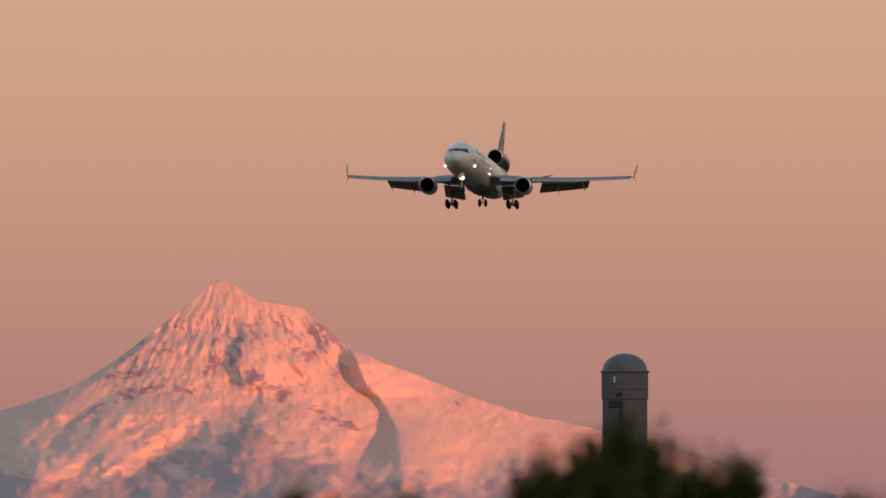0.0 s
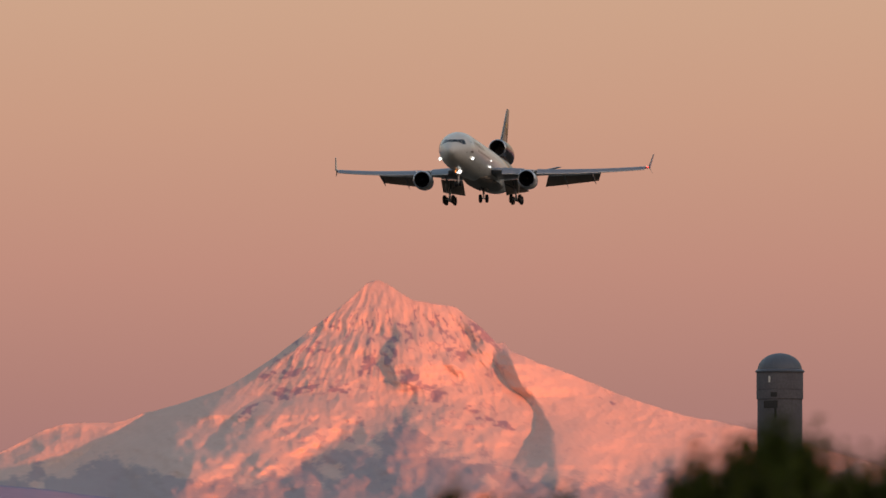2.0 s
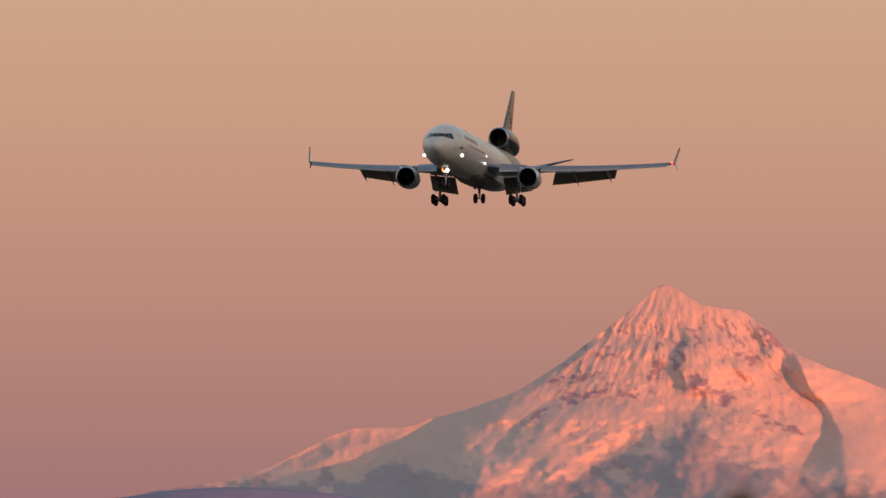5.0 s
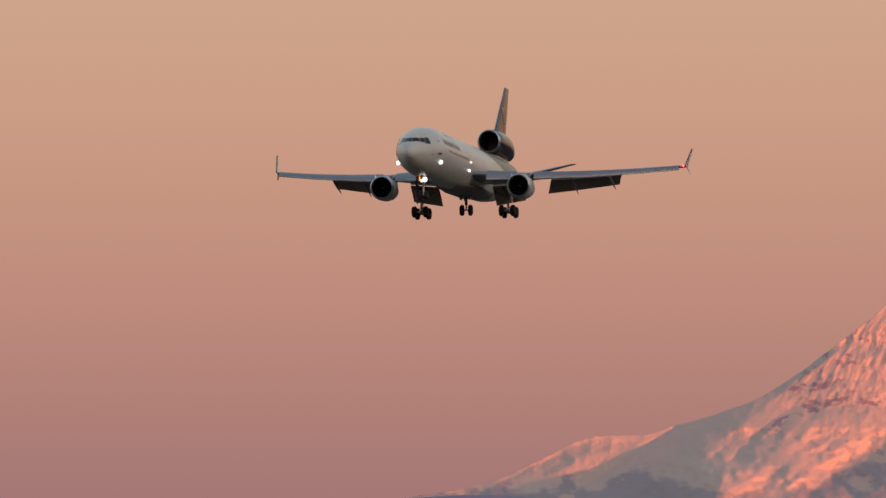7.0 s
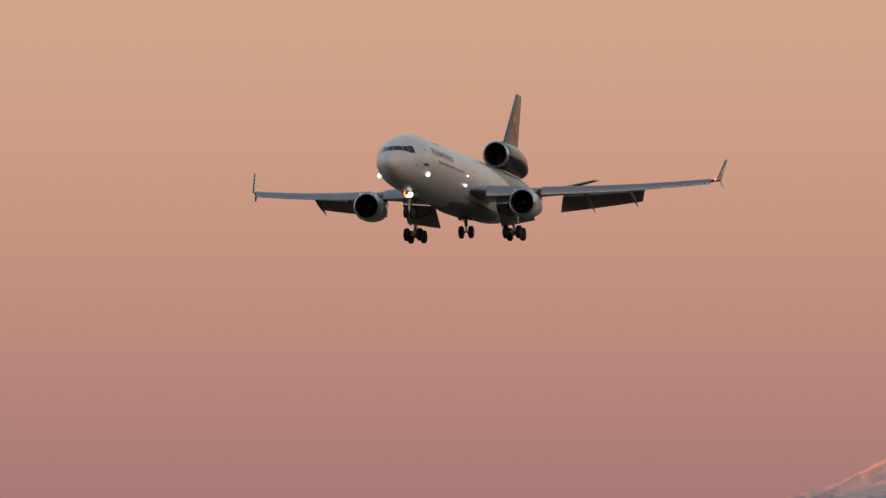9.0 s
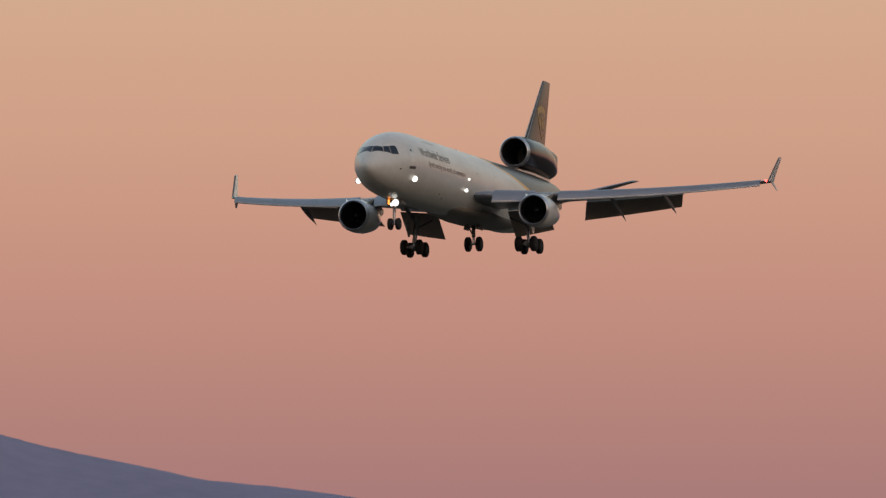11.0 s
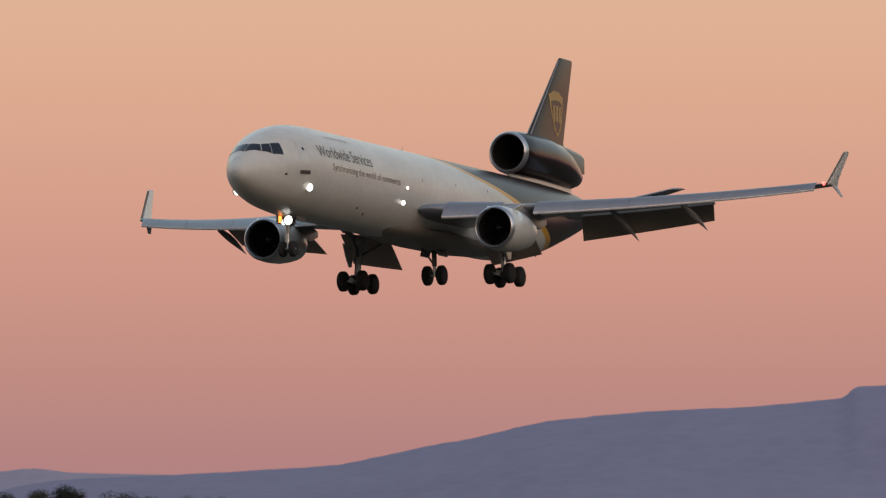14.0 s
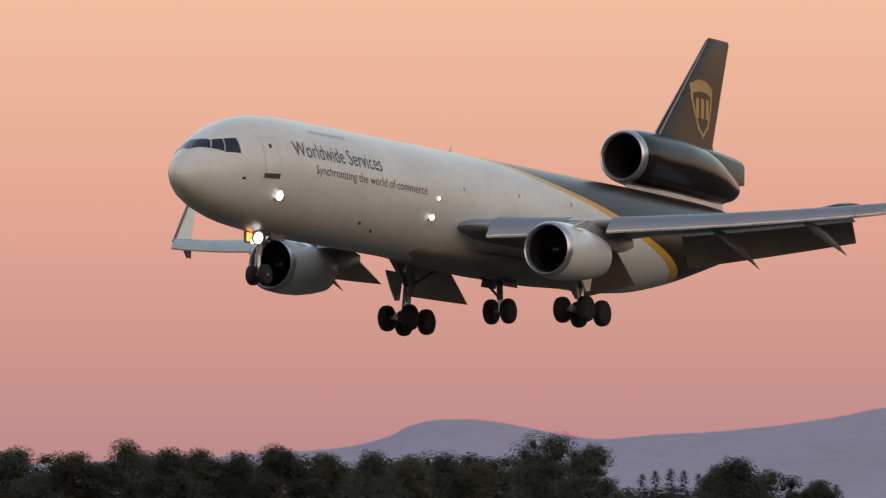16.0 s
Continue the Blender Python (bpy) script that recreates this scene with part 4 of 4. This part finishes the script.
def wheel(parent, at, r, w):
    at = Vector(at)
    sh = [(-w / 2, 0.55 * r), (-w / 2, 0.82 * r), (-0.38 * w, 0.95 * r), (-0.2 * w, r), (0.2 * w, r), (0.38 * w, 0.95 * r), (w / 2, 0.82 * r), (w / 2, 0.55 * r)]
    n = 28
    ring = lambda y, q: [at + Vector((q * math.cos(k * 2 * math.pi / n), y, q * math.sin(k * 2 * math.pi / n))) for k in range(n)]
    part("tyre", loft([ring(y, q) for y, q in sh]), TYRE, parent, "black rubber tyre")
    part("rim", loft([ring(-w * 0.46, 0.30 * r), ring(-w * 0.42, 0.56 * r), ring(w * 0.42, 0.56 * r), ring(w * 0.46, 0.30 * r)]), STRUT, parent)


def build_main_gear(plane, s):
    y0 = s * 5.36
    top, hub = Vector((-0.9, s * 5.1, -2.0)), Vector((-1.0, y0, -5.0))
    bm = tube(top, top.lerp(hub, 0.62), 0.26)
    g = part("main_gear", bm, STRUT, plane, "four-wheel main landing gear leg")
    part("piston", tube(top.lerp(hub, 0.6), hub, 0.16), ALU, g)
    part("axle_beam", loft([[Vector((x, y0 + 0.14 * a, -5.03 + x * 0.06 + 0.16 * b)) for a, b in ((-1, -1), (1, -1), (1, 1), (-1, 1))] for x in (0.15, -2.15)]), STRUT, g)
    for x in (-0.15, -1.85):
        part("axle", tube((x, y0 - 0.75, -5.05 + x * 0.06), (x, y0 + 0.75, -5.05 + x * 0.06), 0.10), STRUT, g)
        for k in (-1, 1):
            wheel(g, (x, y0 + 0.70 * k, -5.05 + x * 0.06), 0.69, 0.50)
    part("side_brace", tube((-0.9, s * 3.6, -2.6), top.lerp(hub, 0.45), 0.08), BRACE, g)
    part("drag_brace", tube((0.5, s * 5.0, -2.3), top.lerp(hub, 0.5), 0.08), BRACE, g)
    part("torque_link", tube(top.lerp(hub, 0.55) + Vector((0.35, 0, 0)), hub + Vector((0.4, 0, 0.25)), 0.06), STRUT, g)
    part("brake_line", tube(top.lerp(hub, 0.2) + Vector((0.3, 0.1 * s, 0)), hub + Vector((0.3, 0.12 * s, 0.3)), 0.03, n=6), DARK, g)
    # door on the leg and the door hinged at the keel
    door = [[Vector((x, y0 + s * (0.42 + d), z)) for x, z in ((0.45, -2.55), (-1.2, -2.55), (-1.15, -3.3), (-0.95, -4.05), (-0.55, -4.1), (0.0, -3.4))] for d in (0.0, 0.07)]
    part("leg_door", loft(door), PAINT, g, "pale gear door on the leg", smooth=False)


def build_centre_gear(plane):
    g = part("centre_gear", tube((-1.5, 0, -2.6), (-1.6, 0, -4.2), 0.17), BRACE, plane, "two-wheel centre landing gear leg")
    part("piston", tube((-1.58, 0, -4.0), (-1.6, 0, -4.85), 0.11), ALU, g)
    part("axle", tube((-1.6, -0.7, -4.82), (-1.6, 0.7, -4.82), 0.09), STRUT, g)
    for k in (-1, 1):
        wheel(g, (-1.6, 0.52 * k, -4.82), 0.67, 0.44)
        part("gear_door", box((1.5, 0.06, 0.45), (-1.5, 0.62 * k, -3.35), Matrix.Rotation(radians(16 * k), 4, "X"), 0.02), BELLY, g)
    part("drag_brace", tube((0.8, 0, -3.0), (-1.5, 0, -4.1), 0.07), BRACE, g)


def build_nose_gear(plane):
    g = part("nose_gear", tube((22.20, 0, -2.5), (22.30, 0, -4.1), 0.15), STRUT, plane, "two-wheel nose landing gear leg")
    part("piston", tube((22.30, 0, -4.0), (22.30, 0, -5.1), 0.10), ALU, g)
    part("axle", tube((22.30, -0.55, -5.1), (22.30, 0.55, -5.1), 0.08), STRUT, g)
    for k in (-1, 1):
        wheel(g, (22.30, 0.36 * k, -5.1), 0.52, 0.36)
        part("gear_door", box((1.3, 0.05, 0.5), (21.50, 0.55 * k, -3.05), Matrix.Rotation(radians(10 * k), 4, "X"), 0.02), BELLY, g)
    part("light_bar", tube((22.15, -0.6, -3.40), (22.15, 0.5, -3.40), 0.06), STRUT, g)
    part("drag_brace", tube((20.90, 0, -2.8), (22.25, 0, -3.9), 0.07), BRACE, g)
    part("torque_link", tube((22.60, 0, -4.0), (22.65, 0, -4.7), 0.05), STRUT, g)
    lamp(plane, (22.78, 0.26, -3.28), 0.31)
    lamp(plane, (22.74, -0.08, -3.40), 0.18)
    shell = part("taxi_light", box((0.62, 0.16, 0.58), (22.55, -0.52, -3.18), None, 0.03), STRUT, plane, "amber taxi light in a square housing")
    part("lens", box((0.48, 0.05, 0.44), (22.55, -0.43, -3.18), None, 0.02), LAMP_WARM, shell, "glowing amber lamp glass")


FLAP = mat("weathered_flap_paint", (0.31, 0.27, 0.24), rough=0.5, vary=0.15, scale=0.6, fine=5)
# near-white base colour stands for a glint on the slats
GLINTMAT = mat("slat_edge_glint", (0.85, 0.85, 0.86), rough=0.3, metal=0.4, vary=0.08, scale=1, fine=9)
LAMP_OFF = mat("lamp_glass", (0.10, 0.35, 0.30), rough=0.1, vary=0.0)
AIRPLANE = build_airplane()

# ---- trees ----
def leaf_cloud(rng, blobs, count, size, sides=4):
    """Many small leaf clumps spread through uneven blobs."""
    w = np.array([b[3] ** 2 for b in blobs])
    pick = rng.choice(len(blobs), count, p=w / w.sum())
    c = np.array([b[:3] for b in blobs])[pick]
    rad = np.array([b[3] for b in blobs])[pick]
    d = rng.normal(size=(count, 3))
    d /= np.linalg.norm(d, axis=1)[:, None]
    d[:, 2] = np.where(d[:, 2] < -0.5, -d[:, 2], d[:, 2])
    p = c + d * (rad * rng.uniform(0.05, 1.40, count) ** 0.5)[:, None] * np.array((1, 1, 0.85))
    # leaf clumps face outwards from their bough and from the tree
    unit = lambda v: v / np.linalg.norm(v, axis=1)[:, None]
    face = unit(d + 0.8 * unit(p - c.mean(axis=0)) + np.array((0, 0, 0.25)) + 0.28 * rng.normal(size=(count, 3)))
    a = unit(np.cross(face, rng.normal(size=(count, 3))))
    b = np.cross(face, a)
    s = (size * rng.uniform(0.5, 1.3, count))[:, None]
    n = np.cross(a, b)
    quad = np.stack([p - a * s, p - b * s * 0.6 + n * s * 0.25, p + a * s, p + b * s * 0.6 + n * s * 0.2], 1)
    quad = quad[:, :sides]
    verts, faces = quad.reshape(-1, 3).tolist(), np.arange(count * sides).reshape(-1, sides).tolist()
    # dense inner foliage
    bm = bmesh.new()
    for x, y, z, r in blobs:
        if r > 0.3:
            q = bmesh.ops.create_icosphere(bm, subdivisions=1, radius=r * 0.28, matrix=Matrix.Translation((x, y, z)))
            for v in q["verts"]:
                v.co += Vector(rng.normal(0, r * 0.07, 3))
    bm.verts.index_update()
    base = len(verts)
    verts += [tuple(v.co) for v in bm.verts]
    faces += [[base + v.index for v in f.verts] for f in bm.faces]
    bm.free()
    me = bpy.data.meshes.new("crown")
    me.from_pydata(verts, [], faces)
    me.polygons.foreach_set("use_smooth", [len(f) == 3 and i >= count for i, f in enumerate(faces)])
    return me


def make_tree(h, w, seed, leaf, name="broadleaf_tree", count=40000, size=0.165, label="", conifer=False, bush=False):
    rng = np.random.default_rng(seed)
    tree = tagged(new(name), label, "tree")
    bm = bmesh.new()
    tr = 0.022 * h + 0.05
    if not bush:
        tube((0, 0, -0.3), (0.02 * h, 0, 0.45 * h), tr, tr * 0.6, 9, bm)
        tube((0.02 * h, 0, 0.45 * h), (0.0, 0.02 * h, 0.85 * h), tr * 0.6, tr * 0.2, 8, bm)
    blobs = []
    if conifer:
        for k in range(130):
            t = rng.uniform(0, 1) ** 1.15
            a = rng.uniform(0, 6.28)
            r = w * 0.5 * (1 - t) ** 0.9
            blobs.append((r * 0.6 * math.cos(a), r * 0.6 * math.sin(a), h * (0.12 + 0.86 * t), 0.34 + r * 0.45))
    else:
        for k in range(46 if bush else 0):
            a, q = rng.uniform(0, 6.28), rng.uniform(0, 1) ** 0.5
            x, y = q * w * 0.5 * math.cos(a), q * w * 0.5 * math.sin(a)
            tall = h * (1 - 0.10 * q * q * rng.uniform(0.2, 1.6))
            lean = rng.normal(0, 0.04, 2)
            for t in np.linspace(0, 1, 9):
                blobs.append((x * (0.8 + 0.2 * t) + lean[0] * t, y + lean[1] * t, tall * (0.86 + 0.14 * t) if t > 0.2 else tall * (0.72 + 0.8 * t), 0.012 + 0.075 * (1 - t) ** 0.8))
            tube((x * 0.4, y * 0.4, 0), (x, y, tall * 0.94), 0.012, 0.004, 5, bm)
        lo = 0.16
        for k in range(0 if bush else 120):
            a, q, t = rng.uniform(0, 6.28), rng.uniform(0, 1) ** 0.6, rng.uniform(0, 1)
            env = math.sin(math.pi * (0.16 + 0.80 * t)) ** 0.7
            x, y, z = q * env * w * 0.39 * math.cos(a), q * env * w * 0.39 * math.sin(a), h * (lo + (0.90 - lo) * t)
            blobs.append((x, y, z, w * rng.uniform(0.06, 0.135)))
            if k % 3 == 0:
                tube((0.01 * h, 0, h * (lo * 0.8 + 0.3 * t)), (x * 0.8, y * 0.8, z * 0.95), tr * 0.35, tr * 0.08, 6, bm)
        top = max(b[2] + b[3] * 0.9 for b in blobs)
        blobs = [(x, y, z * h / top, r) for x, y, z, r in blobs]
    part("trunk", bm, BARK, tree)
    me = leaf_cloud(rng, blobs, count, size, 4 if bush else 3)
    me.materials.append(leaf)
    cr = new("crown", me)
    cr.parent = tree
    cr["label"] = "dark dusky foliage"
    return tree


def plant_row():
    """The tree line beyond the runway; direction, top over the horizon (degrees), width (m), sort."""
    sorts = [make_tree(20, 13, 11, LEAF, label="dark rounded broadleaf tree in dusk shade"),
             make_tree(20, 11, 12, LEAF_RUST, label="olive-brown broadleaf tree in dusk shade"),
             make_tree(20, 15, 13, LEAF, label="wide dark broadleaf tree in dusk shade"),
             make_tree(20, 12, 14, LEAF, label="dense dark broadleaf tree in dusk shade"),
             make_tree(20, 7, 15, HAZED_NEEDLE, "conifer", 26000, 0.12, "slim conifer painted haze blue-grey, far behind the tree line", True),
             make_tree(20, 13, 16, LEAF, count=13000, size=0.24, label="low dark broadleaf tree in dusk shade"),
             make_tree(20, 11, 17, LEAF_RUST, count=13000, size=0.24, label="low olive-brown broadleaf tree in dusk shade"),
             make_tree(20, 12, 18, LEAF, count=13000, size=0.24, label="low dense broadleaf tree in dusk shade")]
    dist = 1250
    row = ((25.32, 0.99, 13, 0), (24.95, 0.955, 12, 1), (24.58, 1.035, 12, 2), (24.36, 0.98, 11, 3), (24.15, 0.975, 11, 1), (23.92, 0.96, 10, 3),
           (23.66, 1.005, 12, 0), (23.38, 0.95, 10, 1), (23.12, 0.965, 10, 3), (22.92, 0.94, 9, 1), (22.74, 0.965, 11, 2), (22.50, 0.90, 9, 1),
           (22.08, 1.075, 14, 2), (21.84, 1.01, 11, 0), (20.93, 0.925, 11, 3), (21.06, 0.88, 8, 1), (18.36, 0.925, 11, 0), (18.14, 0.92, 12, 2), (17.94, 0.895, 10, 3),
           (17.76, 0.91, 9, 1), (17.53, 0.945, 10, 0), (17.27, 0.90, 10, 2), (17.05, 0.87, 9, 3), (16.86, 0.875, 7, 0), (16.66, 0.87, 8, 2),
           (16.12, 0.82, 9, 1), (15.70, 0.855, 10, 0), (15.5, 0.82, 8, 3), (19.30, 0.785, 9, 1), (19.05, 0.77, 9, 0), (20.45, 0.785, 10, 1))
    used = set()
    rng = random.Random(5)

    def put(az, el, width, sort, d, group):
        p = spot(az, 0, d)
        tall = EYE.z + d * math.tan(radians(el))
        s = sorts[sort]
        sc = tall / 20
        wide = 1.3 * width / (13, 11, 15, 12, 7, 13, 11, 12)[sort]
        ob = s if sort not in used else copy_thing(s, Matrix.Identity(4))
        used.add(sort)
        ob.matrix_basis = Matrix.LocRotScale((p.x, p.y, 0), Euler((0, 0, rng.uniform(0, 6.28))), (wide, wide, sc))
        ob["group"] = group

    for az, el, width, sort in row:
        put(az, el, width, sort, dist + rng.uniform(-15, 15), "trees of the far row")
    # lower trees that close the gaps of the row
    for az in np.arange(15.3, 26.2, 0.16):
        tall = 0.91 if az > 21.78 else 0.73 if az > 21.05 else 0.80 if az > 20.72 else 0.61 if az > 18.5 else 0.79 if az > 16.5 or az < 15.9 else 0.72
        put(az + rng.uniform(-0.05, 0.05), tall + rng.uniform(-0.05, 0.05), rng.uniform(11, 17), rng.choice((5, 6, 7)), dist + 40 + rng.uniform(-10, 25), "low trees of the far row")
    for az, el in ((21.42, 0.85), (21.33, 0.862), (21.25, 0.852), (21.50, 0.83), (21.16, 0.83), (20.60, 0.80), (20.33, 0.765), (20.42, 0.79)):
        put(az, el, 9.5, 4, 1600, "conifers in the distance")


plant_row()


def plant_near():
    """Shrubby tree tops close to the viewer, far nearer than the focus."""
    for az, el, w, d, seed in ((-0.28, 1.43, 0.50, 49, 31), (-0.50, 1.56, 0.50, 50, 32), (-0.76, 1.44, 0.62, 50.5, 33), (-1.23, 1.37, 0.12, 49.5, 34), (-0.99, 1.32, 0.52, 50, 35), (-0.07, 1.37, 0.38, 50, 36), (-0.42, 1.30, 0.8, 49.7, 43),
                               (1.47, 1.16, 0.13, 51.5, 37), (1.25, 1.07, 0.25, 51.5, 38), (0.82, 1.15, 0.2, 51.5, 39), (1.02, 1.06, 0.3, 51.5, 40), (-1.80, 1.12, 0.40, 50, 41), (-2.2, 1.10, 0.5, 50.5, 42)):
        p = spot(az, 0, d)
        h = EYE.z + d * math.tan(radians(el))
        t = make_tree(h, w * 1.3, seed, BUSH, "shrub", 1700 if w < 0.31 else 3300, 0.030, "blurred dark green shrub top near the viewer", bush=True)
        t["category"] = "shrub"
        t.location = (p.x, p.y, 0)
        t["group"] = "shrubs near the viewer"


plant_near()


# ---- the round tower ----
def make_tower():
    d = 1270.0
    p = spot(-0.504, 0, d)
    top = EYE.z + d * math.tan(radians(1.884))
    tower = tagged(new("round_tower"), "grey round concrete tower with a dark domed roof", "tower")
    tower.location = (p.x, p.y, 0)

    def ring_body(prof, n=48):
        return loft([[Vector((r * math.cos(k * 2 * math.pi / n), r * math.sin(k * 2 * math.pi / n), z)) for k in range(n)] for r, z in prof])

    z1 = top - 2.45       # eaves
    part("shaft", ring_body(((3.05, -0.5), (3.0, z1 - 3.9), (2.98, z1 - 3.6))), CONCRETE, tower)
    part("lower_band", ring_body(((2.98, z1 - 3.75), (3.12, z1 - 3.7), (3.12, z1 - 2.5), (3.02, z1 - 2.42))), CONCRETE, tower)
    part("upper_band", ring_body(((3.02, z1 - 2.5), (3.12, z1 - 2.42), (3.12, z1 - 0.15), (3.02, z1))), CONCRETE, tower)
    part("eaves", ring_body(((3.05, z1 - 0.2), (3.28, z1 - 0.12), (3.30, z1 + 0.05), (3.0, z1 + 0.28))), DOME, tower)
    part("dome", ring_body([(2.98 * math.cos(a), z1 + 0.15 + 2.30 * math.sin(a)) for a in np.linspace(0, math.pi / 2 * 0.995, 14)]), DOME, tower, "dark grey dome")
    for k in range(12):
        a = 2 * math.pi * k / 12 + 0.2
        bm = bmesh.new()
        loft([[Vector((q * math.cos(a) - w * math.sin(a), q * math.sin(a) + w * math.cos(a), z)) for q, w in ((r - .02, -.04), (r + .025, -.03), (r + .025, .03), (r - .02, .04))]
              for r, z in [(2.98 * math.cos(b), z1 + 0.15 + 2.30 * math.sin(b)) for b in np.linspace(0.02, 1.45, 9)]], bm=bm)
        part("dome_rib", bm, DOME, tower)
    back = math.pi + radians(-0.5)
    for dz, off, w, h, mtl in ((-1.1, 0.46, 0.26, 0.85, PAINT), (-3.15, 0.25, 0.9, 0.6, DARK), (-4.45, 0.42, 2.0, 1.0, DARK), (-5.6, 0.20, 0.35, 1.3, DARK), (-7.4, -0.25, 0.3, 1.2, CONCRETE)):
        a = back - off * 1.0
        q = 3.14 if dz > -3.5 else 3.0
        part("opening" if mtl is DARK else "plate", box((0.12, w, h), (q * math.cos(a), q * math.sin(a), z1 + dz), Matrix.Rotation(a, 4, "Z"), 0.02), mtl, tower)
    a = back - 0.12
    part("ladder", tube((3.12 * math.cos(a), 3.12 * math.sin(a), z1 - 9), (3.12 * math.cos(a), 3.12 * math.sin(a), z1 - 3.8), 0.05), CONCRETE, tower)


make_tower()


# seconds, place over the eye, heading, pitch up, bank (degrees)
PLANE_ROWS = (
    (0, 1650.86, 10.32, 85.47, 171.64, 3.77, -0.65), (0.5, 1614.61, 16.24, 83.90, 171.69, 3.74, -0.44), (1, 1578.29, 22.14, 82.30, 171.73, 3.70, -0.22),
    (1.5, 1541.92, 28.03, 80.67, 171.78, 3.67, -0.01), (2, 1505.48, 33.90, 79.07, 171.85, 3.53, 0.12), (2.5, 1468.98, 39.74, 77.44, 171.93, 3.39, 0.25),
    (3, 1432.43, 45.57, 75.83, 171.99, 3.23, 0.11), (3.5, 1395.81, 51.38, 74.18, 172.06, 3.08, -0.03), (4, 1359.13, 57.17, 72.51, 172.13, 2.88, -0.52),
    (4.5, 1322.40, 62.94, 70.82, 172.20, 2.67, -1.00), (5, 1285.60, 68.69, 68.96, 172.27, 2.43, -0.81), (5.2, 1270.87, 70.99, 68.18, 172.28, 2.40, -0.73),
    (6.2, 1197.05, 82.42, 64.37, 172.35, 2.31, -0.25), (7.5, 1100.72, 97.16, 59.11, 172.44, 2.13, 0.43), (8, 1063.56, 102.80, 56.89, 172.47, 2.30, 0.32),
    (9, 989.07, 114.02, 52.55, 172.37, 2.81, 0.83), (10.2, 899.36, 127.38, 47.32, 172.34, 2.57, 0.89), (11.3, 816.82, 139.53, 42.39, 172.31, 2.39, 0.95),
    (12, 764.14, 147.21, 39.06, 172.21, 2.40, 1.62), (12.5, 726.44, 152.68, 36.63, 172.14, 2.38, 2.10), (13, 688.69, 158.12, 34.18, 172.08, 2.47, 2.03),
    (13.5, 650.87, 163.55, 31.71, 172.02, 2.59, 1.96), (14, 612.99, 168.96, 29.36, 171.90, 2.78, 1.80), (14.5, 575.05, 174.35, 26.98, 171.78, 3.01, 1.64),
    (14.9, 544.66, 178.64, 25.17, 171.72, 3.10, 1.40), (15.5, 499.00, 185.07, 22.55, 171.64, 3.43, 1.49), (16, 460.88, 190.40, 20.58, 171.71, 3.56, 1.53),
)


def motions():
    walk(AIRPLANE, [(t, pose(x, y, z + EYE.z, bank, -pitch, head)) for t, x, y, z, head, pitch, bank in PLANE_ROWS])


motions()
